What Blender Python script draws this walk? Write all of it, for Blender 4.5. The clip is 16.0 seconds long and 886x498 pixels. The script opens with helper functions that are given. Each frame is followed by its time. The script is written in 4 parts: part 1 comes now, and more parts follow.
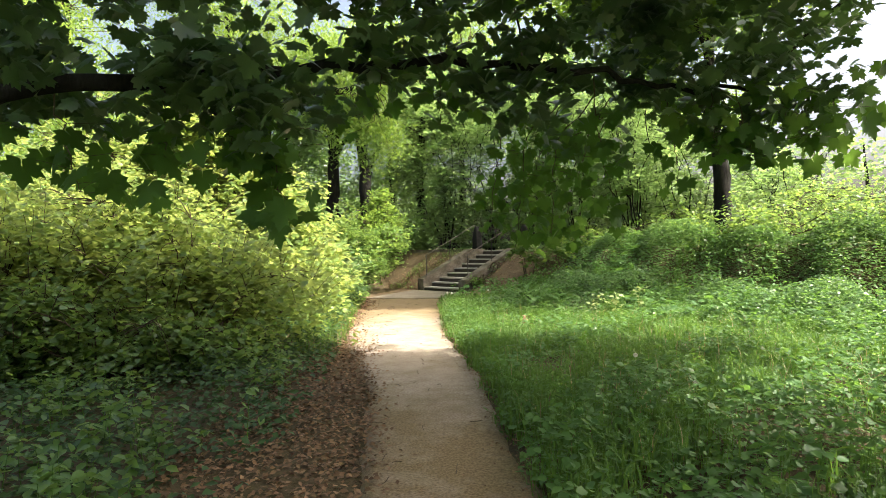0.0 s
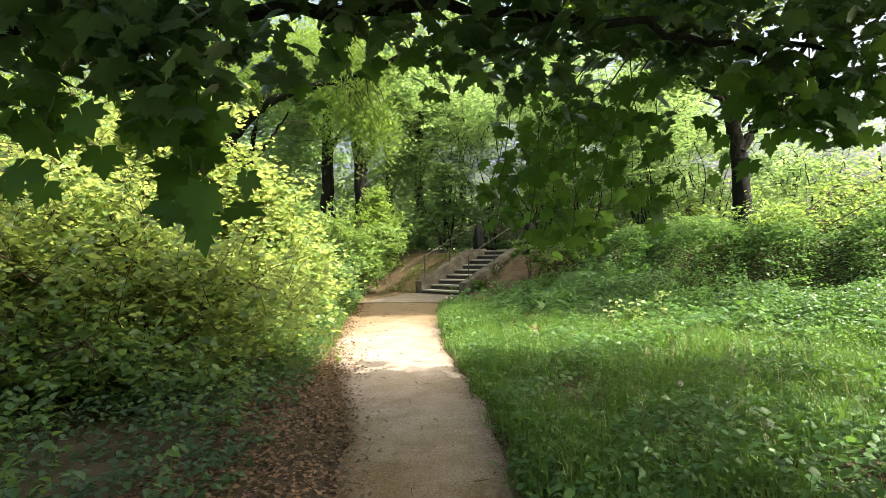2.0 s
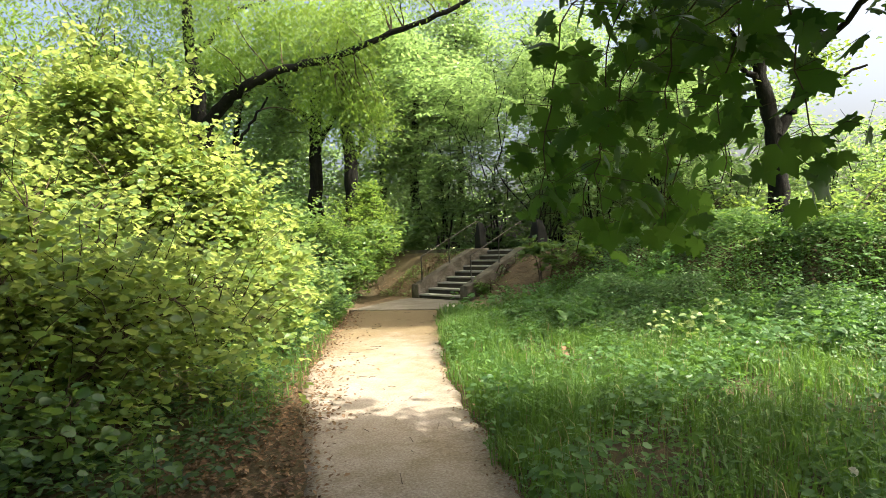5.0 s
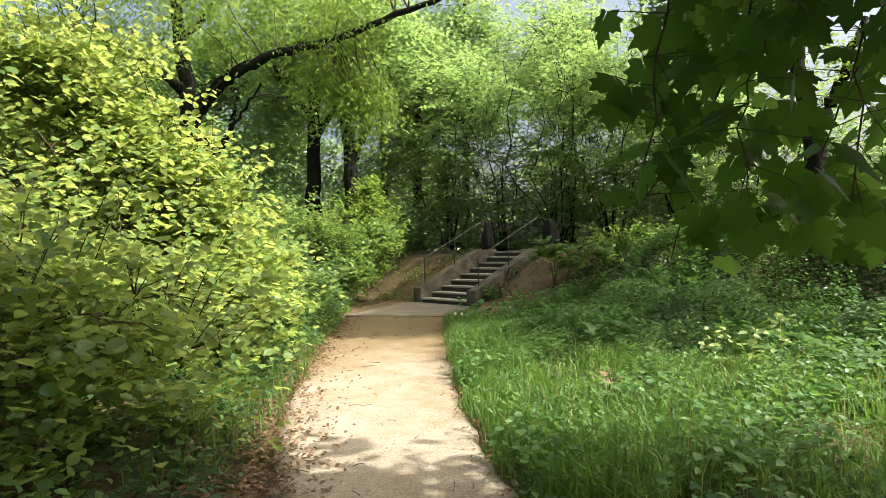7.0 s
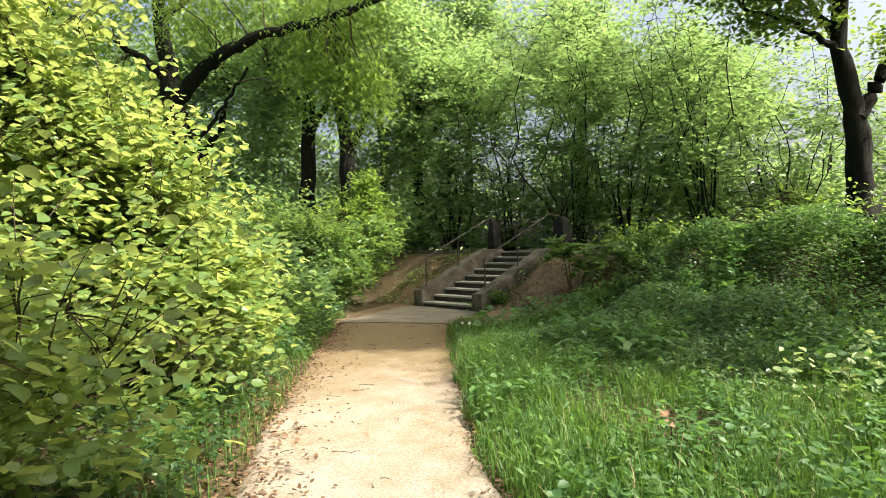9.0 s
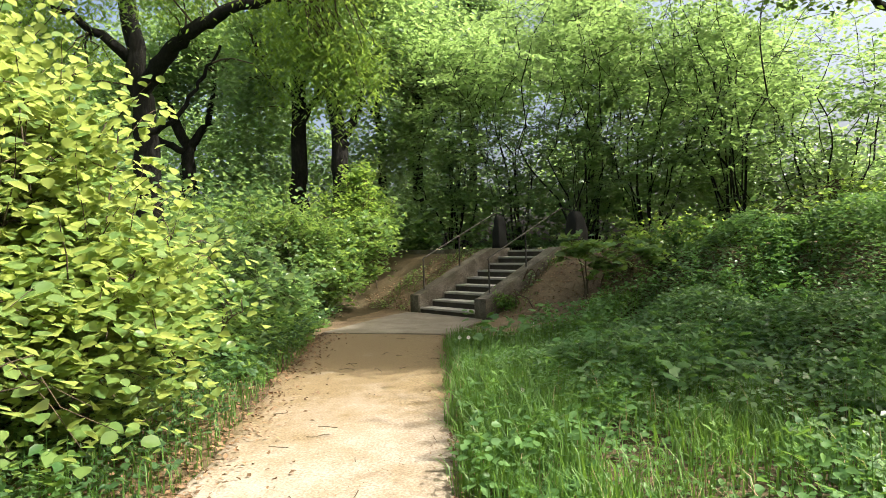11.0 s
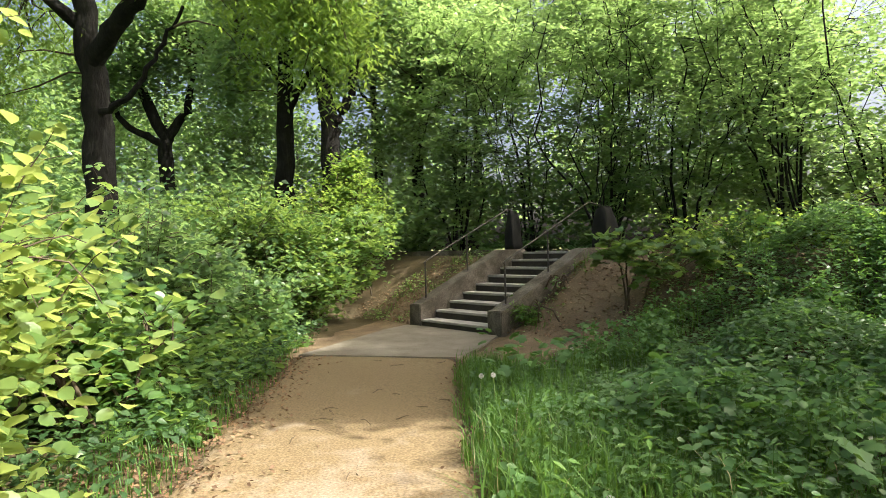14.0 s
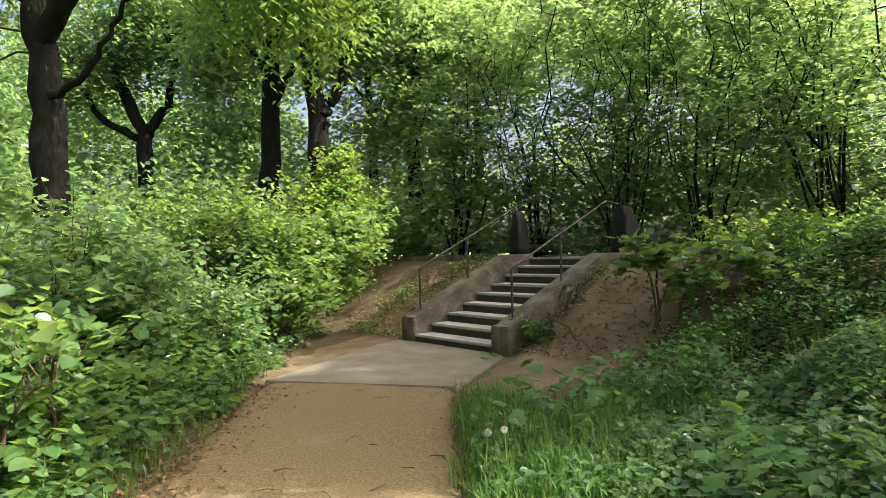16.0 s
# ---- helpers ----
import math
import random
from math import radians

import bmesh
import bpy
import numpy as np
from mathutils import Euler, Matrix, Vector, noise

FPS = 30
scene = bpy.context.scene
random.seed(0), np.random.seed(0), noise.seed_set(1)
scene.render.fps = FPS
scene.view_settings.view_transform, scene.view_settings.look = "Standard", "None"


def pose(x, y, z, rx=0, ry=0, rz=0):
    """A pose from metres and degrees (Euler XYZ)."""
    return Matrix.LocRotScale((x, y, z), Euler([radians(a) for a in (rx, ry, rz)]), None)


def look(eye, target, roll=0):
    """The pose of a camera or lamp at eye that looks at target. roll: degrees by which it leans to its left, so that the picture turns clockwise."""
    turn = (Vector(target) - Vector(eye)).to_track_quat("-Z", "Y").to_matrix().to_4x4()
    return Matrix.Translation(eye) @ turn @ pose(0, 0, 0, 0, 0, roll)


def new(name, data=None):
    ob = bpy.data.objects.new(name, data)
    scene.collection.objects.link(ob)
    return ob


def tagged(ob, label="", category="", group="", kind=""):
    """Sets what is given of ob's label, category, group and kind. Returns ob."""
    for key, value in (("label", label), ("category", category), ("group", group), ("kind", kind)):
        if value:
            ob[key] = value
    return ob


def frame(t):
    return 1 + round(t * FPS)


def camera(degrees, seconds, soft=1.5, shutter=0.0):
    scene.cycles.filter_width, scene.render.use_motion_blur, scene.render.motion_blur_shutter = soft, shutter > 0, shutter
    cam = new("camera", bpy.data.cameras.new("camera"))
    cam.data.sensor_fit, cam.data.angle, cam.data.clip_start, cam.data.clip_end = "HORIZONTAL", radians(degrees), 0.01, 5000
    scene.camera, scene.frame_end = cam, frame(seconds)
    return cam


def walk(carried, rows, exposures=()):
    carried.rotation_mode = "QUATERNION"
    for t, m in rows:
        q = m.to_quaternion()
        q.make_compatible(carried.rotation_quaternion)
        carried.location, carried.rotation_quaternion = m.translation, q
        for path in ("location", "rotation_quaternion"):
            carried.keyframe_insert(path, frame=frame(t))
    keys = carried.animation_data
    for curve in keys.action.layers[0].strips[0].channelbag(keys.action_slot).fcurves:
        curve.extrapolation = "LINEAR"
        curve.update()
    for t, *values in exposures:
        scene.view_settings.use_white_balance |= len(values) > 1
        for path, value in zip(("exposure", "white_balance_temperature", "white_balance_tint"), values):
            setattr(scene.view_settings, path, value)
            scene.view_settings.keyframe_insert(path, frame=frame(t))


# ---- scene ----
cam = camera(70.3, 16.0, soft=0.65)
PATH = [
    (0, (0.723, -13.462, 1.647), (0.686, -11.463, 1.645), -1.2),
    (0.5, (0.739, -13.077, 1.668), (0.704, -11.078, 1.663), -1.4),
    (1, (0.736, -12.767, 1.647), (0.7, -10.768, 1.645), -1.4),
    (1.5, (0.704, -12.408, 1.676), (0.666, -10.409, 1.672), -1.5),
    (2, (0.737, -12.027, 1.673), (0.699, -10.027, 1.67), -1.5),
    (2.5, (0.722, -11.707, 1.672), (0.686, -9.707, 1.671), -1.5),
    (3, (0.666, -11.326, 1.687), (0.635, -9.326, 1.68), -1.5),
    (3.5, (0.675, -11.007, 1.708), (0.646, -9.008, 1.695), -1.8),
    (4, (0.678, -10.619, 1.693), (0.652, -8.62, 1.684), -1.7),
    (4.2, (0.691, -10.42, 1.682), (0.663, -8.421, 1.677), -2.3),
    (6.3, (0.479, -8.734, 1.676), (0.45, -6.734, 1.67), -1.3),
    (6.5, (0.483, -8.568, 1.666), (0.453, -6.568, 1.655), -1.3),
    (7, (0.47, -8.246, 1.683), (0.44, -6.246, 1.68), -1.3),
    (7.5, (0.405, -7.85, 1.684), (0.376, -5.85, 1.677), -1.2),
    (8, (0.398, -7.481, 1.646), (0.371, -5.481, 1.642), -1.2),
    (8.5, (0.413, -7.118, 1.687), (0.384, -5.119, 1.684), -1.1),
    (9, (0.363, -6.722, 1.695), (0.333, -4.722, 1.689), -1.2),
    (9.2, (0.368, -6.579, 1.708), (0.334, -4.579, 1.698), -1.4),
    (11.3, (0.54, -4.539, 1.63), (0.487, -2.54, 1.63), -1.6),
    (11.5, (0.529, -4.385, 1.62), (0.479, -2.385, 1.627), -1.7),
    (12, (0.483, -3.967, 1.635), (0.43, -1.968, 1.638), -1.7),
    (12.5, (0.457, -3.511, 1.633), (0.405, -1.511, 1.628), -1.6),
    (13, (0.426, -3.15, 1.645), (0.377, -1.151, 1.652), -1.6),
    (13.5, (0.326, -2.747, 1.656), (0.277, -0.747, 1.662), -1.4),
    (14, (0.306, -2.337, 1.654), (0.26, -0.337, 1.654), -1.5),
    (14.5, (0.312, -1.927, 1.681), (0.269, 0.072, 1.687), -1.4),
    (15, (0.284, -1.523, 1.693), (0.238, 0.477, 1.7), -1.4),
    (15.5, (0.333, -1.089, 1.671), (0.29, 0.91, 1.674), -1.5),
    (16, (0.319, -0.666, 1.671), (0.274, 1.334, 1.683), -1.3),
]
walk(cam, [(t, look(eye, target, roll)) for t, eye, target, roll in PATH], [(0, 1.85, 6600, 11), (4, 1.72, 6600, 8), (7, 1.35, 6600, 7), (11.5, 1.35, 6400, 9), (16, 1.58, 6350, 11)])

# ---- world, sun ----
SUN_AZ, SUN_EL = radians(106), radians(50)   # azimuth measured from +y towards +x
sun_way = Vector((math.sin(SUN_AZ) * math.cos(SUN_EL), math.cos(SUN_AZ) * math.cos(SUN_EL), math.sin(SUN_EL)))
world = bpy.data.worlds.new("sky")
world.use_nodes = True
scene.world = world
sky = world.node_tree.nodes.new("ShaderNodeTexSky")
sky.sky_type, sky.sun_disc = "NISHITA", False
sky.sun_elevation, sky.sun_rotation = SUN_EL, SUN_AZ
sky.dust_density, sky.air_density, sky.ozone_density = 10.0, 0.8, 0.2
back = world.node_tree.nodes["Background"]
back.inputs["Strength"].default_value = 0.15
world.node_tree.links.new(sky.outputs["Color"], back.inputs["Color"])
lamp = bpy.data.lights.new("sun", "SUN")
lamp.energy, lamp.angle, lamp.color = 4.5, radians(0.6), (1.0, 0.94, 0.84)
sun = new("sun", lamp)
sun.matrix_world = look(sun_way * 60, (0, 0, 0))

# ---- materials ----
def mat(name):
    m = bpy.data.materials.new(name)
    m.use_nodes = True
    nt = m.node_tree
    return m, nt, nt.nodes, nt.links, nt.nodes["Principled BSDF"]


def ramp(nodes, stops):
    r = nodes.new("ShaderNodeValToRGB")
    while len(r.color_ramp.elements) < len(stops):
        r.color_ramp.elements.new(0.5)
    for el, (p, c) in zip(r.color_ramp.elements, stops):
        el.position, el.color = p, (*c, 1)
    return r


def noise_tex(nt, scale, detail=4.0, rough=0.6):
    n = nt.nodes.new("ShaderNodeTexNoise")
    n.inputs["Scale"].default_value, n.inputs["Detail"].default_value, n.inputs["Roughness"].default_value = scale, detail, rough
    co = nt.nodes.new("ShaderNodeNewGeometry")
    nt.links.new(co.outputs["Position"], n.inputs["Vector"])
    return n


def bump(nt, height, bsdf, strength, distance):
    b = nt.nodes.new("ShaderNodeBump")
    b.inputs["Strength"].default_value, b.inputs["Distance"].default_value = strength, distance
    nt.links.new(height, b.inputs["Height"])
    nt.links.new(b.outputs["Normal"], bsdf.inputs["Normal"])


def leaf_mat(name, dark, light, glow, gloss=0.45, through_part=0.45, single=False, shine=0.4):
    """Leaf: a thin sheet that reflects one green and lets a yellower one through, varied leaf by leaf."""
    m, nt, nodes, links, p = mat(name)
    geo = nodes.new("ShaderNodeObjectInfo" if single else "ShaderNodeNewGeometry")
    r = ramp(nodes, [(0.0, dark), (0.55, tuple((a + b) / 2 for a, b in zip(dark, light))), (1.0, light)])
    big = noise_tex(nt, 0.7, 2.0)
    mix = nodes.new("ShaderNodeMath")
    mix.operation = "MULTIPLY_ADD"
    links.new(geo.outputs["Random" if single else "Random Per Island"], mix.inputs[0])
    mix.inputs[1].default_value = 0.7
    sub = nodes.new("ShaderNodeMath")
    sub.operation = "MULTIPLY_ADD"
    sub.inputs[1].default_value, sub.inputs[2].default_value = 0.9, -0.3
    links.new(big.outputs["Fac"], sub.inputs[0])
    links.new(sub.outputs[0], mix.inputs[2])
    links.new(mix.outputs[0], r.inputs["Fac"])
    links.new(r.outputs["Color"], p.inputs["Base Color"])
    p.inputs["Roughness"].default_value = gloss
    p.inputs["Specular IOR Level"].default_value = shine
    tr = nodes.new("ShaderNodeBsdfTranslucent")
    tint = nodes.new("ShaderNodeMix")
    tint.data_type, tint.blend_type = "RGBA", "MIX"
    tint.inputs["Factor"].default_value = 0.75
    links.new(r.outputs["Color"], tint.inputs["A"])
    tint.inputs["B"].default_value = (*glow, 1)
    links.new(tint.outputs["Result"], tr.inputs["Color"])
    both = nodes.new("ShaderNodeMixShader")
    both.inputs["Fac"].default_value = through_part
    links.new(p.outputs["BSDF"], both.inputs[1])
    links.new(tr.outputs["BSDF"], both.inputs[2])
    links.new(both.outputs["Shader"], nodes["Material Output"].inputs["Surface"])
    return m


def rough_mat(name, stops, scale, rough=0.9, bump_scale=30.0, bump_dist=0.01, strength=0.6, stretch=None):
    m, nt, nodes, links, p = mat(name)
    n = noise_tex(nt, scale, 8.0, 0.65)
    fine = noise_tex(nt, bump_scale, 5.0, 0.7)
    if stretch:
        mp = nodes.new("ShaderNodeMapping")
        mp.inputs["Scale"].default_value = stretch
        links.new(fine.inputs["Vector"].links[0].from_socket, mp.inputs["Vector"])
        links.new(mp.outputs["Vector"], fine.inputs["Vector"])
    add = nodes.new("ShaderNodeMath")
    add.operation = "MULTIPLY_ADD"
    add.inputs[1].default_value = 0.5
    links.new(fine.outputs["Fac"], add.inputs[0])
    half = nodes.new("ShaderNodeMath")
    half.operation = "MULTIPLY"
    half.inputs[1].default_value = 0.5
    links.new(n.outputs["Fac"], half.inputs[0])
    links.new(half.outputs[0], add.inputs[2])
    r = ramp(nodes, stops)
    links.new(add.outputs[0], r.inputs["Fac"])
    links.new(r.outputs["Color"], p.inputs["Base Color"])
    p.inputs["Roughness"].default_value, p.inputs["Specular IOR Level"].default_value = rough, 0.2
    bump(nt, fine.outputs["Fac"], p, strength, bump_dist)
    return m


M_soil = rough_mat("woodland soil", [(0.3, (0.035, 0.028, 0.016)), (0.5, (0.075, 0.058, 0.03)), (0.7, (0.14, 0.105, 0.055))], 1.3, 0.95, 22, 0.02, 0.8)
nt_, nodes_, links_ = M_soil.node_tree, M_soil.node_tree.nodes, M_soil.node_tree.links
geo_, far_, fade_, mix_ = nodes_.new("ShaderNodeNewGeometry"), nodes_.new("ShaderNodeVectorMath"), nodes_.new("ShaderNodeMapRange"), nodes_.new("ShaderNodeMix")
far_.operation, mix_.data_type = "LENGTH", "RGBA"
links_.new(geo_.outputs["Position"], far_.inputs[0])
links_.new(far_.outputs["Value"], fade_.inputs["Value"])
fade_.inputs["From Min"].default_value, fade_.inputs["From Max"].default_value = 27, 34
links_.new(fade_.outputs["Result"], mix_.inputs["Factor"])
links_.new(nodes_["Principled BSDF"].inputs["Base Color"].links[0].from_socket, mix_.inputs["A"])
meadow_ = ramp(nodes_, [(0.35, (0.09, 0.12, 0.04)), (0.65, (0.22, 0.22, 0.11))])
links_.new(noise_tex(nt_, 0.3, 5).outputs["Fac"], meadow_.inputs["Fac"])
links_.new(meadow_.outputs["Color"], mix_.inputs["B"])
links_.new(mix_.outputs["Result"], nodes_["Principled BSDF"].inputs["Base Color"])


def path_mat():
    """Trodden sand with fine grit, stained brown by rotted leaves in drifts; tree shade painted in browns both ends."""
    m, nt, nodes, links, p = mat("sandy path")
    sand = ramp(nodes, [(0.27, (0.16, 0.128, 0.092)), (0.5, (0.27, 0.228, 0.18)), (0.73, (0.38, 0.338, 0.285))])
    mould_shade = ramp(nodes, [(0.27, (0.065, 0.043, 0.019)), (0.5, (0.145, 0.103, 0.047)), (0.73, (0.24, 0.185, 0.10))])
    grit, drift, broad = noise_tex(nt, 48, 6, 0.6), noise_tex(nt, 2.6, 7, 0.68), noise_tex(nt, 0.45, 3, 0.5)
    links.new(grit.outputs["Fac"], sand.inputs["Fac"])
    links.new(grit.outputs["Fac"], mould_shade.inputs["Fac"])
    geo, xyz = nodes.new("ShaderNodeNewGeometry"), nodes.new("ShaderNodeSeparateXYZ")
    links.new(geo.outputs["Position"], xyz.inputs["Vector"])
    lie = nodes.new("ShaderNodeMapRange")   # browner towards the slab: rotted leaves plus tree shade put into the colour
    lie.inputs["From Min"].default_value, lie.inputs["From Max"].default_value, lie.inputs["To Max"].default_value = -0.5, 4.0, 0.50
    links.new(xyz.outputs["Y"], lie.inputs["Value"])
    start = nodes.new("ShaderNodeMapRange")   # browner at the near end too: the maple's shade put into the colour
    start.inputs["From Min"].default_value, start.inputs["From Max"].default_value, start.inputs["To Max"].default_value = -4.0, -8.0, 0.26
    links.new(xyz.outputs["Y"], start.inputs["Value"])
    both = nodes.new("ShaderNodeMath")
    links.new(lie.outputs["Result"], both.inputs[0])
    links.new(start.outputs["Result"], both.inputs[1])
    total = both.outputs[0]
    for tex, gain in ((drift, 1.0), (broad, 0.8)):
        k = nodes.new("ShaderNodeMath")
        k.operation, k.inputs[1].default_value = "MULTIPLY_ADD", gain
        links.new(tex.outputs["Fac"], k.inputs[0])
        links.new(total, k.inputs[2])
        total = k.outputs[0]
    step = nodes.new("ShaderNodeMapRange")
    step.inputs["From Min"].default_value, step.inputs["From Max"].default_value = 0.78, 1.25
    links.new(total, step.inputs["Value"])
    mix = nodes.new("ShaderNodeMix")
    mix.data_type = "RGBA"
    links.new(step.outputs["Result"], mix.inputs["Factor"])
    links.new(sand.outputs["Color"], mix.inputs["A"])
    links.new(mould_shade.outputs["Color"], mix.inputs["B"])
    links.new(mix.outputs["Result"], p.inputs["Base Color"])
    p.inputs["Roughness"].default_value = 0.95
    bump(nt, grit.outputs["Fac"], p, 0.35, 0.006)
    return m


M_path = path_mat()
M_dirt = rough_mat("bare earth", [(0.3, (0.06, 0.043, 0.025)), (0.5, (0.135, 0.098, 0.058)), (0.7, (0.26, 0.195, 0.12))], 1.7, 0.95, 35, 0.015, 0.8)
M_slab = rough_mat("concrete slab", [(0.34, (0.09, 0.077, 0.055)), (0.5, (0.165, 0.145, 0.11)), (0.66, (0.25, 0.225, 0.18))], 1.6, 0.85, 60, 0.004, 0.5)
M_conc = rough_mat("weathered concrete", [(0.34, (0.03, 0.027, 0.02)), (0.48, (0.08, 0.07, 0.052)), (0.64, (0.22, 0.198, 0.16))], 2.6, 0.9, 50, 0.006, 0.7)
# Treads paled, risers darkened: lit tops and shaded faces put into the colour.
M_tread_lit = rough_mat("worn tread painted lit", [(0.3, (0.18, 0.17, 0.145)), (0.5, (0.33, 0.315, 0.28)), (0.7, (0.5, 0.48, 0.43))], 3.0, 0.85, 60, 0.004, 0.5)
M_riser_shade = rough_mat("shade-painted riser", [(0.3, (0.022, 0.018, 0.014)), (0.5, (0.045, 0.038, 0.03)), (0.7, (0.09, 0.075, 0.06))], 3.0, 0.9, 50, 0.005, 0.6)
# Nearly black: the shade on the oak trunk is put into this bark colour.
M_bark_shade = rough_mat("bark", [(0.3, (0.005, 0.005, 0.004)), (0.5, (0.012, 0.0115, 0.0095)), (0.7, (0.03, 0.028, 0.023))], 2.2, 0.95, 16, 0.05, 1.0, (1, 1, 0.22))
M_twig = rough_mat("twig bark", [(0.3, (0.04, 0.03, 0.02)), (0.7, (0.11, 0.085, 0.055))], 6.0, 0.9, 40, 0.005, 0.6)
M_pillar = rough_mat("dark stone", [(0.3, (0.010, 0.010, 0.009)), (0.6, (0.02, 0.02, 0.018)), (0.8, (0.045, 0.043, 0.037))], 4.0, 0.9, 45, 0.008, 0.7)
m_, nt_, nodes_, links_, p_ = mat("dark painted steel")
n_ = noise_tex(nt_, 30, 5)
r_ = ramp(nodes_, [(0.4, (0.03, 0.03, 0.03)), (0.62, (0.075, 0.06, 0.05)), (0.8, (0.16, 0.09, 0.05))])
links_.new(n_.outputs["Fac"], r_.inputs["Fac"])
links_.new(r_.outputs["Color"], p_.inputs["Base Color"])
p_.inputs["Roughness"].default_value, p_.inputs["Metallic"].default_value = 0.5, 0.4
M_post = m_
m_, nt_, nodes_, links_, p_ = mat("worn steel rail")
n_ = noise_tex(nt_, 25, 5)
r_ = ramp(nodes_, [(0.35, (0.025, 0.022, 0.018)), (0.6, (0.07, 0.062, 0.05))])
links_.new(n_.outputs["Fac"], r_.inputs["Fac"])
links_.new(r_.outputs["Color"], p_.inputs["Base Color"])
p_.inputs["Roughness"].default_value, p_.inputs["Metallic"].default_value = 0.45, 0.6
M_rail = m_

M_hazel = leaf_mat("hazel leaf", (0.065, 0.14, 0.04), (0.20, 0.285, 0.085), (0.54, 0.62, 0.15), 0.36, 0.5)
M_bush = leaf_mat("shrub leaf", (0.03, 0.09, 0.028), (0.125, 0.215, 0.06), (0.37, 0.52, 0.09), 0.34, shine=0.55)
M_maple = leaf_mat("maple leaf", (0.025, 0.06, 0.025), (0.085, 0.14, 0.065), (0.17, 0.30, 0.05), 0.36, 0.32, shine=0.6)
M_maple_one = leaf_mat("single maple leaf", (0.02, 0.055, 0.016), (0.055, 0.12, 0.03), (0.22, 0.40, 0.05), 0.5, 0.42, True, shine=0.15)
M_oak = leaf_mat("oak leaf", (0.05, 0.12, 0.026), (0.145, 0.245, 0.05), (0.42, 0.58, 0.085), 0.42, shine=0.4)
M_wood = leaf_mat("woodland leaf", (0.024, 0.072, 0.03), (0.13, 0.225, 0.085), (0.40, 0.58, 0.165), 0.32, 0.5, shine=0.75)
M_grass = leaf_mat("grass blade", (0.03, 0.09, 0.018), (0.10, 0.19, 0.034), (0.24, 0.42, 0.05), 0.5, 0.35, shine=0.3)
M_herb = leaf_mat("herb leaf", (0.03, 0.088, 0.025), (0.095, 0.185, 0.052), (0.20, 0.38, 0.055), 0.48, 0.35, shine=0.35)
M_bramble = leaf_mat("bramble leaf", (0.024, 0.072, 0.024), (0.11, 0.195, 0.06), (0.22, 0.40, 0.075), 0.38, 0.35, shine=0.6)
M_ivy = leaf_mat("ivy leaf", (0.016, 0.046, 0.016), (0.062, 0.115, 0.04), (0.14, 0.27, 0.05), 0.45, 0.25, shine=0.3)
M_pale = leaf_mat("pale leaf", (0.13, 0.21, 0.07), (0.30, 0.36, 0.16), (0.42, 0.5, 0.14), 0.5, 0.35)
M_litter = leaf_mat("dead leaf", (0.05, 0.028, 0.013), (0.26, 0.16, 0.085), (0.25, 0.13, 0.05), 0.7, 0.12)
M_straw = leaf_mat("straw", (0.20, 0.16, 0.08), (0.42, 0.34, 0.18), (0.3, 0.25, 0.1), 0.7, 0.15)
M_seed = leaf_mat("seed fluff", (0.55, 0.53, 0.48), (0.75, 0.73, 0.68), (0.6, 0.6, 0.55), 0.8, 0.4)

# ---- geometry helpers ----
rng = np.random.default_rng(7)


def mesh_from(name, verts, faces_by_size):
    """Mesh from a vertex array and index arrays, one array for each number of corners."""
    me = bpy.data.meshes.new(name)
    verts = np.asarray(verts, np.float32)
    loops = np.concatenate([f.ravel() for f in faces_by_size]).astype(np.int32)
    totals = np.concatenate([np.full(len(f), f.shape[1]) for f in faces_by_size])
    starts = np.concatenate([[0], np.cumsum(totals)[:-1]]).astype(np.int32)
    me.vertices.add(len(verts))
    me.vertices.foreach_set("co", verts.ravel())
    me.loops.add(len(loops))
    me.loops.foreach_set("vertex_index", loops)
    me.polygons.add(len(starts))
    me.polygons.foreach_set("loop_start", starts)
    me.update(calc_edges=True)
    me.validate()
    return me


def child(name, me, material, parent=None, label="", smooth=False, kind=""):
    if material is not None and not me.materials:
        me.materials.append(material)
    if smooth:
        me.polygons.foreach_set("use_smooth", np.ones(len(me.polygons), bool))
    ob = new(name, me)
    if parent is not None:
        ob.parent = parent
    return tagged(ob, label, kind=kind)


def part(name, bm, material, parent, label="", smooth=False):
    me = bpy.data.meshes.new(name)
    bm.normal_update()
    bm.to_mesh(me)
    bm.free()
    return child(name, me, material, parent, label, smooth)


def thing(name, base, label, category, group="", kind=""):
    ob = new(name)
    ob.empty_display_size = 0.2
    ob.matrix_world = base if isinstance(base, Matrix) else Matrix.Translation(base)
    return tagged(ob, label, category, group, kind)


OVAL = (np.array([(0, 0, 0), (-0.30, 0.22, 0.05), (-0.33, 0.60, 0.06), (0, 1.0, -0.10), (0.33, 0.60, 0.06), (0.30, 0.22, 0.05)]),
        np.array([(0, 3, 2, 1), (0, 5, 4, 3)]))
ROUND = (np.array([(0, 0, 0), (-0.28, 0.10, 0.03), (-0.43, 0.42, 0.07), (-0.34, 0.76, 0.04), (0, 1.0, -0.14), (0.34, 0.76, 0.04), (0.43, 0.42, 0.07), (0.28, 0.10, 0.03)]),
         np.array([(0, 4, 3, 2, 1), (0, 7, 6, 5, 4)]))
LANCE = (np.array([(0, 0, 0), (-0.17, 0.40, 0.04), (0, 1.0, -0.12), (0.17, 0.40, 0.04)]), np.array([(0, 2, 1), (0, 3, 2)]))
SPRAY = (np.array([(0, 0, 0), (-0.36, 0.45, 0.07), (0, 1.0, -0.12), (0.30, 0.5, 0.05)]), np.array([(0, 2, 1), (0, 3, 2)]))
